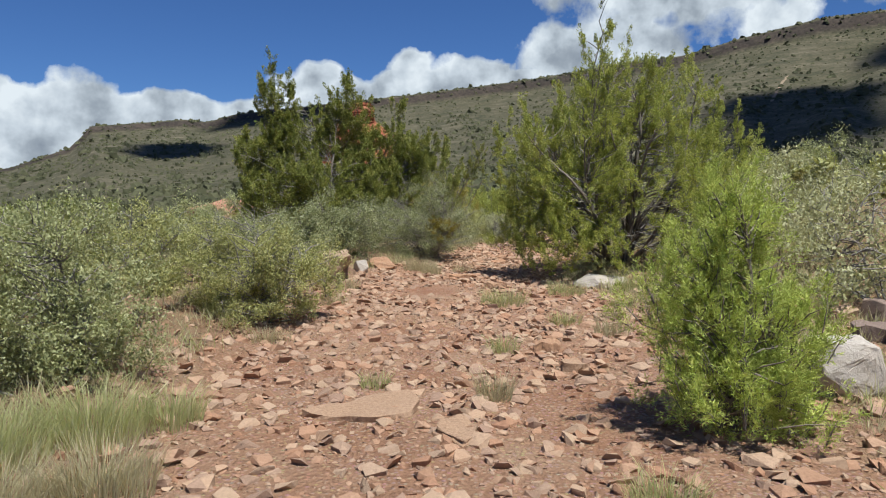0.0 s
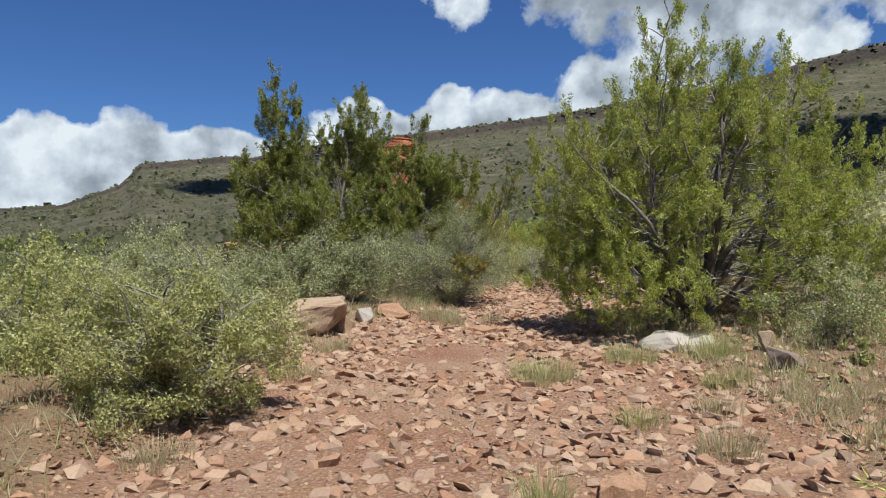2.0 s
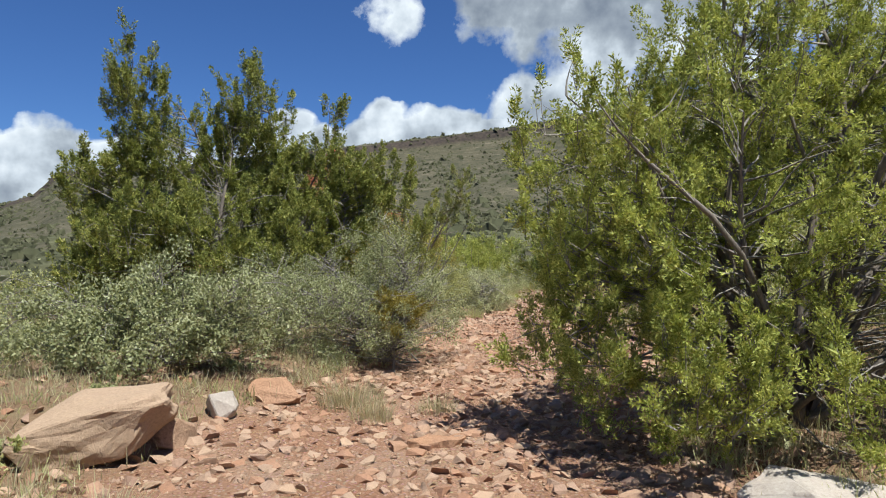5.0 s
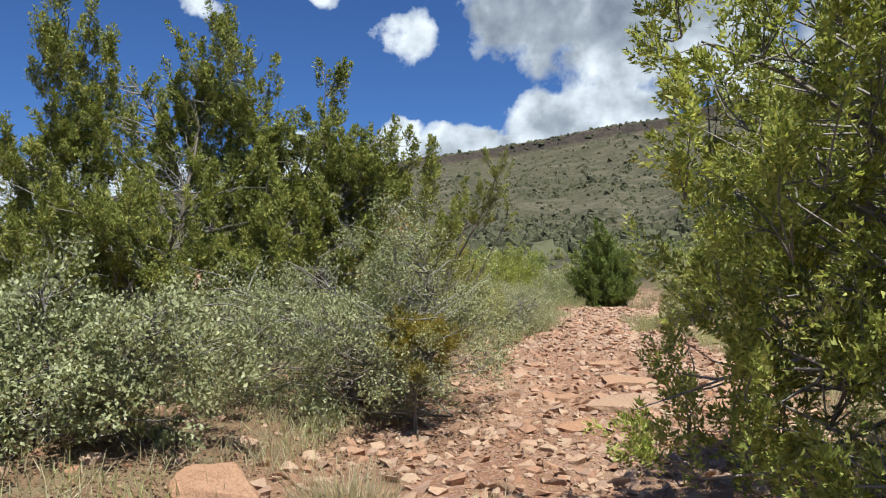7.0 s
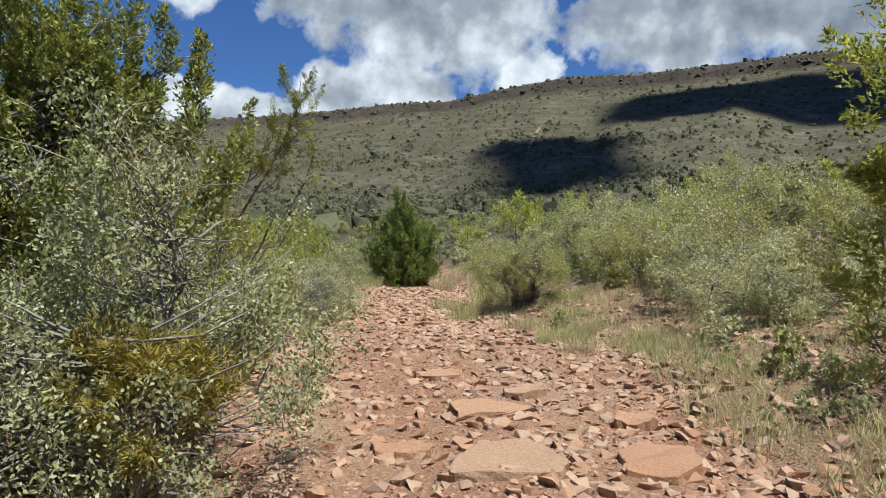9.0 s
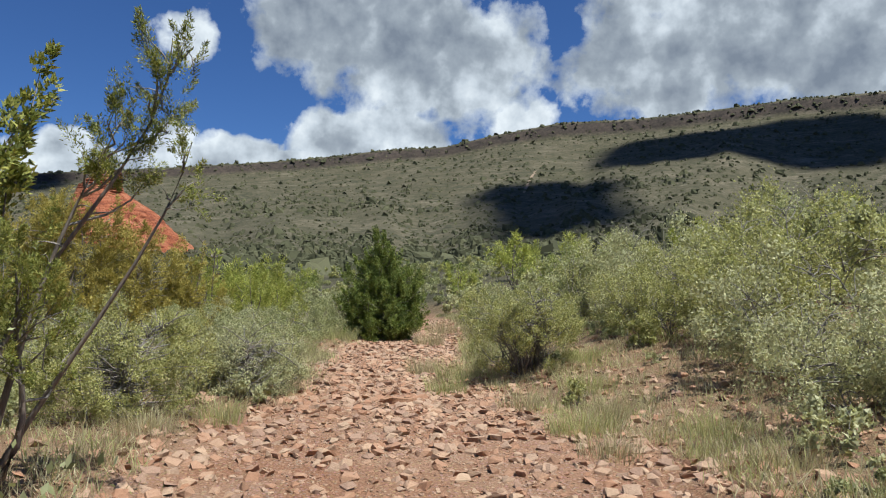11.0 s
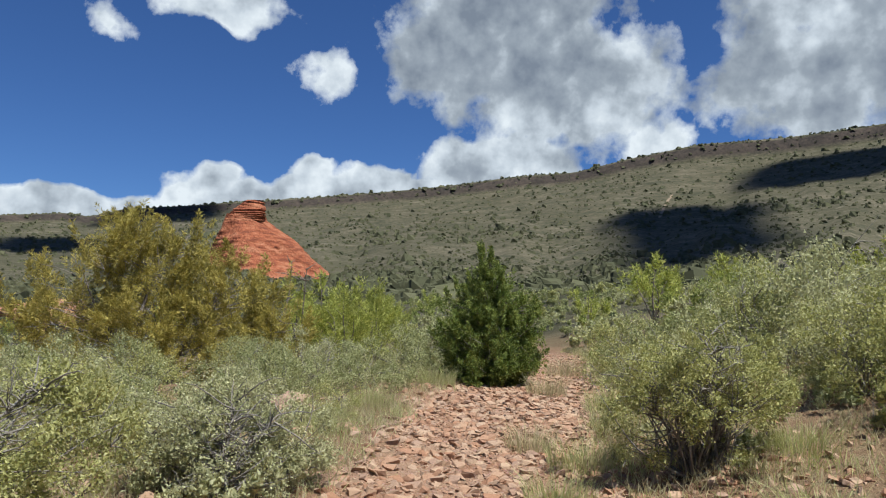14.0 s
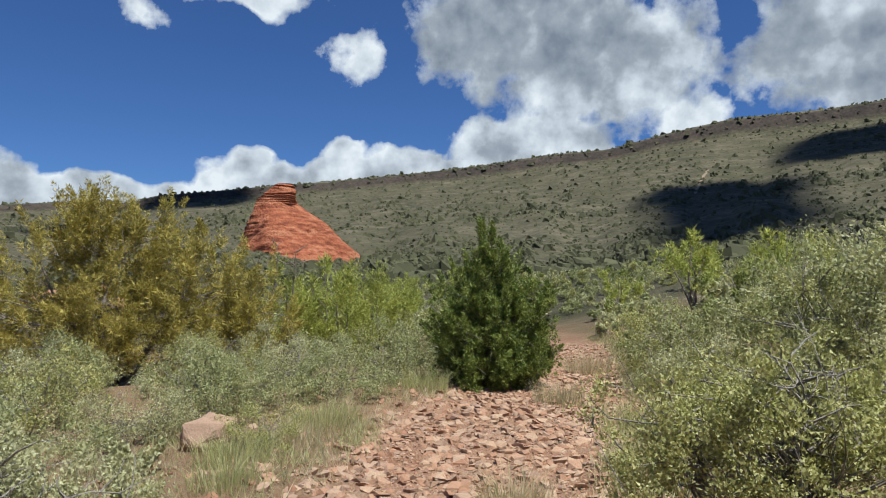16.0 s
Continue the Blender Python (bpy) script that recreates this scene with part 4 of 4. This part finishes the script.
def build_clouds():
    """A far curved sheet of sky that holds the clouds, and unseen ones added to shade the slopes."""
    azs = np.concatenate([np.arange(-180, -45, 3.0), np.arange(-45, 65, 0.45), np.arange(65, 120, 1.5), np.arange(120, 172, 0.8), np.arange(172, 181.5, 1.5)])
    els = np.concatenate([np.arange(1, 52, 0.5), np.arange(52, 78, 0.35), np.arange(78, 82, 0.5)])
    az, el = np.meshgrid(azs, els)
    a, e = az.ravel(), el.ravel()
    R = 3800.0
    ar, er = np.radians(a), np.radians(e)
    v = np.stack([2 + R * np.sin(ar) * np.cos(er), 12 + R * np.cos(ar) * np.cos(er), R * np.sin(er)], 1)
    wa, we = a + 0.8 * waves(a, e * 1.3, 31, 3, 1.3), e + 0.6 * waves(a, e * 1.3, 32, 3, 1.2)
    cover, grey = np.full(a.shape, -1.0), np.zeros(a.shape)
    for ca, ce, ra, re, g in CLOUDS:
        d = np.sqrt(((wa - ca) * np.cos(np.radians(ce)) / ra) ** 2 + ((we - ce) / re) ** 2)
        w = (1 - d) * (0.45 if ra < 2.2 else 1.0)
        grey = np.where(w > cover, g, grey)
        cover = np.maximum(cover, w)
    band = np.interp(a, [-75, -34, -27, -20, -15, -10, -5, 2, 8, 20, 75], [7.4, 7.6, 8.1, 7.6, 7.9, 8.6, 9.9, 10.9, 10.2, 9, 9])
    low = (band + 0.5 - we) * 0.7
    grey = np.where(low > cover, 0.15, grey)
    cover = np.maximum(cover, low)
    cover = np.minimum(cover * 1.3, 0.75)
    # unseen clouds added nearer to the sun, set along its rays from the ground to shade
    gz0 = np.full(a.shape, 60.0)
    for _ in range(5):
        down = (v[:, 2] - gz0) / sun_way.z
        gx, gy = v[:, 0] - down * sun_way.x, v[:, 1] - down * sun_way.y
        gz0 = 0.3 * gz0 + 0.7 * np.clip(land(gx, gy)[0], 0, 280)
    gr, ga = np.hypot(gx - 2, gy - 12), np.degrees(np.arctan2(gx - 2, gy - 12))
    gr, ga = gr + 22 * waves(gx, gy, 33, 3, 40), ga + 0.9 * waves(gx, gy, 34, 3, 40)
    for ha, hr, wide, deep in SHADING_CLOUDS:
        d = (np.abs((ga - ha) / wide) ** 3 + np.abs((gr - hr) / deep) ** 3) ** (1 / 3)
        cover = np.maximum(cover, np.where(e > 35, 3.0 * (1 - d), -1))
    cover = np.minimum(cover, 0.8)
    m, n, l, p = material("cloudy_sky", 1.0, 0.0)
    n.remove(p)
    at = {}
    for key in ("cover", "grey"):
        q = n.new("ShaderNodeAttribute")
        q.attribute_name = key
        at[key] = q.outputs["Fac"]
    tc = n.new("ShaderNodeTexCoord").outputs["Object"]
    shape, wisp = noise_tex(n, l, 0.0042, 3, 0.5, tc), noise_tex(n, l, 0.016, 7, 0.62, tc)
    puff, billow = noise_tex(n, l, 0.0045, 4, 0.5, tc), noise_tex(n, l, 0.012, 6, 0.55, tc)
    f = math_node(n, l, "ADD", at["cover"], math_node(n, l, "MULTIPLY", math_node(n, l, "SUBTRACT", shape, 0.5), 1.3))
    f = math_node(n, l, "ADD", f, math_node(n, l, "MULTIPLY", math_node(n, l, "SUBTRACT", wisp, 0.5), 0.6))
    alpha = ramp(n, l, f, [(0.02, (0, 0, 0)), (0.16, (0.5, 0.5, 0.5)), (0.38, (1, 1, 1))])
    light = math_node(n, l, "ADD", math_node(n, l, "MULTIPLY", puff, 1.25), math_node(n, l, "MULTIPLY", billow, 0.34))
    light = math_node(n, l, "SUBTRACT", light, math_node(n, l, "MULTIPLY", at["grey"], 0.42))
    light = math_node(n, l, "SUBTRACT", light, math_node(n, l, "MULTIPLY", math_node(n, l, "MAXIMUM", f, 0.0), 0.2))
    col = ramp(n, l, light, [(0.12, (0.25, 0.28, 0.34)), (0.38, (0.42, 0.45, 0.5)), (0.6, (0.72, 0.75, 0.8)), (0.78, (0.97, 0.98, 1.0))])
    em, tr, mx = n.new("ShaderNodeEmission"), n.new("ShaderNodeBsdfTransparent"), n.new("ShaderNodeMixShader")
    l.new(col, em.inputs["Color"])
    em.inputs["Strength"].default_value = 0.62
    l.new(alpha, mx.inputs[0])
    l.new(tr.outputs[0], mx.inputs[1])
    l.new(em.outputs[0], mx.inputs[2])
    l.new(mx.outputs[0], n["Material Output"].inputs["Surface"])
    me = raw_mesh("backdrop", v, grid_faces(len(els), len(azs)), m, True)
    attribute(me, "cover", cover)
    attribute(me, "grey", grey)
    return tagged(new("backdrop", me), "white and grey cumulus clouds over the ridge, with unseen clouds added to shade the slopes", "sky", kind="structure")


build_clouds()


# ---- stones ----
def rock_mesh(name, size, seed, mat, points=26, detail=2):
    """An angular boulder: a hull of random points, its faces cut finer and roughened."""
    rng = np.random.RandomState(seed)
    bm = bmesh.new()
    for _ in range(points):
        d = rng.normal(size=3)
        d /= np.abs(d).max() ** 0.75 * np.linalg.norm(d) ** 0.25
        bm.verts.new(Vector(d) * 0.5)
    hull = bmesh.ops.convex_hull(bm, input=bm.verts)
    bmesh.ops.delete(bm, geom=[v for v in bm.verts if not v.link_faces], context="VERTS")
    if detail:
        bmesh.ops.bevel(bm, geom=list(bm.edges), offset=0.018, segments=1, affect="EDGES")
        bmesh.ops.triangulate(bm, faces=bm.faces)
        bmesh.ops.subdivide_edges(bm, edges=bm.edges, cuts=detail, use_grid_fill=True)
        for v in bm.verts:
            v.co += v.co.normalized() * (noise.noise(v.co * 4 + Vector((seed, 0, 0))) * 0.05 + noise.noise(v.co * 11 + Vector((0, seed, 0))) * 0.02)
    for v in bm.verts:
        v.co = Vector((v.co.x * size[0], v.co.y * size[1], v.co.z * size[2]))
    me = bpy.data.meshes.new(name)
    bm.to_mesh(me)
    bm.free()
    me.materials.append(mat)
    return me


def boulder(name, label, x, y, size, mat, seed, turn=0.0, tilt=0.0, lift=0.25, group="", points=18):
    ob = tagged(new(name, rock_mesh(name, size, seed, mat, points)), label, "rock", group)
    ob.matrix_world = pose(x, y, gz(x, y) + size[2] * lift, tilt, 0, turn)
    return ob


def slab_mesh(name, size, seed, mat):
    """A flat broken slab: an uneven outline in two beds, the upper one smaller and shifted, with chipped edges."""
    rng = np.random.RandomState(seed)
    bm = bmesh.new()
    n = rng.randint(6, 9)
    ang = (np.arange(n) + rng.uniform(-0.42, 0.42, n)) * 2 * np.pi / n
    out = rng.uniform(0.3, 0.6, n)
    shift = rng.uniform(-0.05, 0.05, 2)
    for z0, z1, k in ((-0.5, 0.5, 1.0),) if seed % 3 else ((-0.5, 0.22, 1.0), (0.0, 0.5, rng.uniform(0.82, 0.94))):
        low = [bm.verts.new((math.cos(t) * q * k * 1.04 + (shift[0] if k < 1 else 0), math.sin(t) * q * k * 1.04 + (shift[1] if k < 1 else 0), z0)) for t, q in zip(ang, out)]
        up = [bm.verts.new((v.co.x * 0.96, v.co.y * 0.96, z1 + rng.uniform(-0.08, 0.05))) for v in low]
        bm.faces.new(up)
        bm.faces.new(low[::-1])
        for i in range(n):
            bm.faces.new((low[i], low[(i + 1) % n], up[(i + 1) % n], up[i]))
    bmesh.ops.bevel(bm, geom=list(bm.edges), offset=0.02, segments=1, affect="EDGES")
    bmesh.ops.triangulate(bm, faces=bm.faces)
    bmesh.ops.subdivide_edges(bm, edges=bm.edges, cuts=2, use_grid_fill=True)
    for v in bm.verts:
        v.co += Vector((noise.noise(v.co * 6 + Vector((seed, 0, 0))), noise.noise(v.co * 6 + Vector((0, seed, 0))), noise.noise(v.co * 3 + Vector((0, 0, seed))) * 5.0)) * 0.045
        v.co = Vector((v.co.x * size[0], v.co.y * size[1], v.co.z * size[2]))
    me = bpy.data.meshes.new(name)
    bm.to_mesh(me)
    bm.free()
    me.materials.append(mat)
    return me


tan_boulder = boulder("boulder", "tan sandstone boulder tilted beside the trail", -2.4, 13.65, (1.25, 0.8, 0.52), TAN, 62, 20, 8, 0.3, "", 30)
tan_boulder.matrix_world = tan_boulder.matrix_world @ pose(0, 0, 0.06, 0, -13, 0)
boulder("boulder", "red-brown boulder resting against the tan one", -1.98, 14.1, (0.45, 0.35, 0.3), SLAB, 162, 70, 0, 0.3)
boulder("rock", "small dark grey rock beside the scrub oak", -1.75, 14.95, (0.34, 0.3, 0.32), GREY, 63, 0, 0, 0.3)
boulder("rock", "red earthy rock below the scrub oak", -1.35, 15.6, (0.6, 0.4, 0.3), SLAB, 64, 10, 0, 0.25)
boulder("rock_slab", "flat pale grey slab below the juniper", 2.75, 12.2, (0.95, 0.7, 0.28), GREY, 65, -15, 6, 0.08, "", 24)
boulder("boulder", "pale rounded boulder behind the young juniper", 2.9, 5.1, (0.5, 0.45, 0.5), GREY, 66, 0, 0, 0.3, "", 70)
boulder("rock", "dark brown rock among the grass", 3.35, 10.4, (0.4, 0.35, 0.35), DARK, 67, 30, 0, 0.3)
boulder("rock", "tan rock below the juniper", 3.5, 11.2, (0.3, 0.28, 0.28), TAN, 68, 40, 0, 0.3)
boulder("rock", "tan rock beside a yellow-green shrub", 2.15, 31.3, (0.6, 0.5, 0.5), STONE, 169, 20, 0, 0.25, "", 30)
for k, (x, y, sx, sy, sz, t) in enumerate(((0.42, 13.9, 0.5, 0.3, 0.14, 5), (0.85, 12.3, 0.35, 0.3, 0.2, 30), (2.15, 18.55, 0.85, 0.6, 0.15, 10), (1.5, 19.0, 0.55, 0.4, 0.14, -10), (2.5, 19.9, 0.9, 0.5, 0.16, 5), (1.4, 17.6, 0.4, 0.35, 0.14, 40),
                                           (3.1, 18.25, 0.9, 0.5, 0.15, 12), (3.82, 26.05, 0.62, 0.4, 0.16, 0), (1.4, 26.45, 0.55, 0.42, 0.16, 15), (-0.55, 5.0, 0.85, 0.55, 0.12, 25), (1.2, 6.3, 0.34, 0.26, 0.16, 10), (1.05, 7.1, 0.4, 0.3, 0.2, 60),
                                           (3.2, 20.6, 0.5, 0.4, 0.16, 30), (0.1, 4.5, 0.3, 0.5, 0.12, 10), (2.6, 21.6, 0.6, 0.35, 0.14, 0), (3.6, 19.3, 0.45, 0.35, 0.18, 50))):
    slab = tagged(new("rock_slab", slab_mesh("rock_slab", (sx * 1.1, sy * 1.1, sz * 1.3), 80 + k, SLAB)), "flat red sandstone slab set in the trail", "rock", "slabs in the trail")
    slab.matrix_world = pose(x, y, gz(x, y) - sz * 0.22, 3 - k % 4, k % 3 - 1, t)

for k in range(11):
    x, y = random.uniform(3.7, 5.2), random.uniform(6.2, 8.6)
    slab = tagged(new("rock", slab_mesh("rock", (random.uniform(0.3, 0.65), random.uniform(0.25, 0.5), random.uniform(0.14, 0.3)), 130 + k, (SLAB, DARK, STONE)[k % 3])), "broken red-brown rock on the low bank", "rock", "rocks on the bank")
    slab.matrix_world = pose(x, y, gz(x, y) + 0.06, random.uniform(-14, 14), random.uniform(-14, 14), random.uniform(0, 360))

boulder("rock_outcrop", "red sandstone ledge among far scrub", -44.0, 140.0, (13, 9, 7), RED, 171, 10, 0, 0.25)
boulder("rock_outcrop", "pale red sandstone ledge among far scrub", -38.0, 137.0, (9, 7, 4), RED, 172, 30, 0, 0.2)
stone_meshes = [rock_mesh("stone", (1, 0.85, 0.78), 200 + k, STONE, 9, 0) for k in range(14)]


def near_trail(n, y0, y1, rng, out=0.5):
    y = rng.uniform(y0, y1, n)
    mid, half = trail(y)
    return mid + half * rng.normal(size=n) * (0.6 + out * 0.2), y


def loose_stones():
    rng = np.random.RandomState(70)
    x, y = near_trail(300, 3.0, 11.0, rng)
    for k in range(300):
        s = 0.05 + 0.09 * rng.uniform() ** 2
        ob = part("stone", stone_meshes[k % 14], ground)
        ob.matrix_local = pose(x[k], y[k], gz(x[k], y[k]) + s * 0.04, rng.uniform(-15, 15), rng.uniform(-15, 15), rng.uniform(0, 360)) @ Matrix.Diagonal((s * 1.3, s * 1.3, s, 1))
    shapes = []
    for me in stone_meshes:
        shapes.append((np.array([v.co[:] for v in me.vertices]), np.array([q.vertices[:] for q in me.polygons if len(q.vertices) == 3])))
    vs, fs, base = [], [], 0
    n = 48000
    x, y = near_trail(n, 1.0, 46.0, rng, 1.2)
    y[:20000] = 1.5 + 36 * ((y[:20000] - 1) / 45)
    x[:20000] = trail(y[:20000])[0] + trail(y[:20000])[1] * rng.uniform(-1.1, 1.1, 20000)
    x[:6500] = np.abs(x[:6500] - trail(y[:6500])[0]) * 2.0 + trail(y[:6500])[0]
    lean = rng.uniform(0, 1, 7000) ** 1.5 * 3.0
    edge = slice(29000, 36000)
    x[edge] = trail(y[edge])[0] + np.where(rng.uniform(0, 1, 7000) < 0.6, 1, -1) * (trail(y[edge])[1] * 0.95 + lean)
    x[36000:] = trail(y[36000:])[0] + trail(y[36000:])[1] * rng.uniform(-1, 1, n - 36000)
    for bx, by, bw, bl in ((0.95, 4.9, 0.5, 0.8), (-0.1, 11.4, 0.7, 1.3), (3.3, 20.6, 0.7, 0.6)):
        bare = np.hypot((x - bx) / bw, (y - by) / bl) < 0.75 + 0.25 * waves(x, y, 9, 2, 0.4)
        x = np.where(bare & (rng.uniform(0, 1, n) < 0.85), x + np.where(x > bx, 1, -1) * 1.3 * bw, x)
    z = land(x, y)[0]
    s = 0.024 + 0.125 * rng.uniform(0, 1, n) ** 3.4
    s[36000:] = rng.uniform(0.016, 0.034, n - 36000)
    for k in range(n):
        co, tri = shapes[k % 14]
        a = rng.uniform(0, 6.283)
        c, d = math.cos(a), math.sin(a)
        q = co * s[k] * np.array([1.25, 1.25, 1.0])
        vs.append(np.stack([q[:, 0] * c - q[:, 1] * d + x[k], q[:, 0] * d + q[:, 1] * c + y[k], q[:, 2] + z[k] + s[k] * 0.02], 1))
        fs.append(tri + base)
        base += len(co)
    me = raw_mesh("rubble", np.concatenate(vs), np.concatenate(fs), STONE)
    ob = part("rubble", me, ground, "loose red and tan rubble")
    ob["kind"] = "stuff"


loose_stones()

# ---- grass ----
def ground_cover():
    """Thin dry grass and herbs all over the ground beside the trail."""
    rng = np.random.RandomState(77)
    n = 130000
    spot = rng.randint(0, 4600, n)
    y0 = rng.uniform(0, 48, 4600)
    mid, half = trail(y0)
    x0 = mid + np.where(rng.uniform(0, 1, 4600) < 0.6, 1, -1) * (half + 0.1 + 6.5 * rng.uniform(0, 1, 4600) ** 1.7)
    x, y = x0[spot] + rng.normal(size=n) * 0.12, y0[spot] + rng.normal(size=n) * 0.12
    at = np.stack([x, y, land(x, y)[0] - 0.01], 1)
    way = rng.normal(size=(n, 3)) * 0.45 + np.array([0, 0, 1.0])
    ln = rng.uniform(0.06, 0.26, n)
    for name, pick, mat in (("dry_grass", spot % 3 != 0, STRAW), ("green_grass", spot % 3 == 0, GRASS)):
        tagged(new(name, leaf_mesh(name, at[pick], way[pick], ln[pick], np.full(pick.sum(), 0.008), mat, rng)), "thin %s beside the trail" % name.replace("_", " "), "grass", kind="stuff")


ground_cover()


def leaf_litter():
    """Dry brown leaves fallen under the bushes."""
    rng = np.random.RandomState(78)
    spots = np.array([(-0.6, 16.7, 0.9), (0.4, 17.3, 0.8), (-1.8, 16.0, 0.9), (-2.2, 7.9, 0.7), (-2.9, 5.0, 0.8), (0.6, 24.9, 0.7), (2.0, 26.6, 0.6), (6.1, 26.8, 0.7), (3.2, 12.9, 1.2), (2.2, 13.6, 0.9)])
    n = 9000
    p = spots[rng.randint(0, len(spots), n)]
    x, y = p[:, 0] + rng.normal(size=n) * p[:, 2] * 0.5, p[:, 1] + rng.normal(size=n) * p[:, 2] * 0.4
    at = np.stack([x, y, land(x, y)[0] + rng.uniform(0.004, 0.03, n)], 1)
    way = rng.normal(size=(n, 3)) * np.array([1, 1, 0.2])
    ln = rng.uniform(0.02, 0.05, n)
    tagged(new("leaf_litter", leaf_mesh("leaf_litter", at, way, ln, ln * 0.5, LITTER, rng, np.tile([0, 0, 1.0], (n, 1)) + rng.normal(size=(n, 3)) * 0.3)), "dry brown leaf litter under the bushes", "leaf litter", kind="stuff")


leaf_litter()

for k, (x, y, r, h, b, m) in enumerate(((-2.15, 4.25, 0.3, 0.36, 900, GRASS), (-1.75, 3.5, 0.28, 0.3, 800, STRAW), (-2.5, 3.8, 0.3, 0.36, 900, GRASS), (-2.1, 3.2, 0.25, 0.3, 600, STRAW), (-1.8, 4.6, 0.2, 0.28, 400, GRASS), (-0.5, 15.5, 0.35, 0.3, 600, STRAW), (-0.25, 14.9, 0.22, 0.25, 300, STRAW), (0.9, 10.4, 0.35, 0.25, 500, GRASS),
                                        (2.0, 11.4, 0.3, 0.25, 400, GRASS), (0.6, 7.0, 0.15, 0.2, 200, GRASS), (0.4, 5.3, 0.14, 0.25, 200, STRAW), (1.9, 7.8, 0.2, 0.25, 260, STRAW), (3.0, 11.3, 0.22, 0.3, 300, GRASS), (-0.55, 5.7, 0.12, 0.15, 150, GRASS),
                                        (5.4, 27.9, 0.4, 0.35, 600, GRASS), (5.1, 29.0, 0.3, 0.35, 400, STRAW), (4.7, 26.6, 0.3, 0.3, 400, GRASS), (2.6, 30.2, 0.35, 0.3, 500, GRASS), (3.3, 32.6, 0.5, 0.35, 700, GRASS), (1.6, 25.2, 0.25, 0.3, 300, GRASS),
                                        (5.9, 24.2, 0.3, 0.3, 400, STRAW), (6.3, 25.4, 0.4, 0.3, 400, GRASS), (4.9, 22.6, 0.3, 0.25, 300, STRAW), (7.3, 31.6, 0.6, 0.4, 600, GRASS), (6.8, 34.0, 0.4, 0.4, 500, STRAW), (4.8, 35.2, 0.4, 0.35, 500, GRASS),
                                        (0.4, 15.2, 0.2, 0.2, 200, STRAW), (5.2, 23.6, 0.4, 0.3, 500, GRASS), (6.6, 29.6, 0.5, 0.4, 500, GRASS), (8.6, 38.5, 0.5, 0.5, 500, STRAW), (-1.7, 12.2, 0.25, 0.25, 300, STRAW), (1.1, 3.4, 0.2, 0.2, 300, GRASS), (2.7, 29.4, 0.3, 0.25, 350, GRASS), (1.5, 29.8, 0.35, 0.25, 400, STRAW), (3.0, 31.6, 0.35, 0.28, 400, STRAW), (0.9, 24.4, 0.3, 0.25, 350, STRAW), (6.1, 22.6, 0.35, 0.25, 350, GRASS), (5.6, 21.2, 0.3, 0.22, 300, STRAW), (7.2, 27.0, 0.35, 0.3, 350, GRASS), (5.2, 25.2, 0.3, 0.22, 300, STRAW), (2.6, 10.0, 0.25, 0.22, 260, GRASS), (2.2, 9.0, 0.2, 0.2, 220, STRAW), (1.5, 8.6, 0.2, 0.18, 220, GRASS), (-1.9, 7.6, 0.25, 0.18, 260, STRAW), (-1.6, 10.3, 0.2, 0.2, 220, STRAW))):
    tuft("grass_tuft", "tuft of pale green grass" if m is GRASS else "tuft of dry straw-coloured grass", x, y, r, h, b, m, 300 + k)
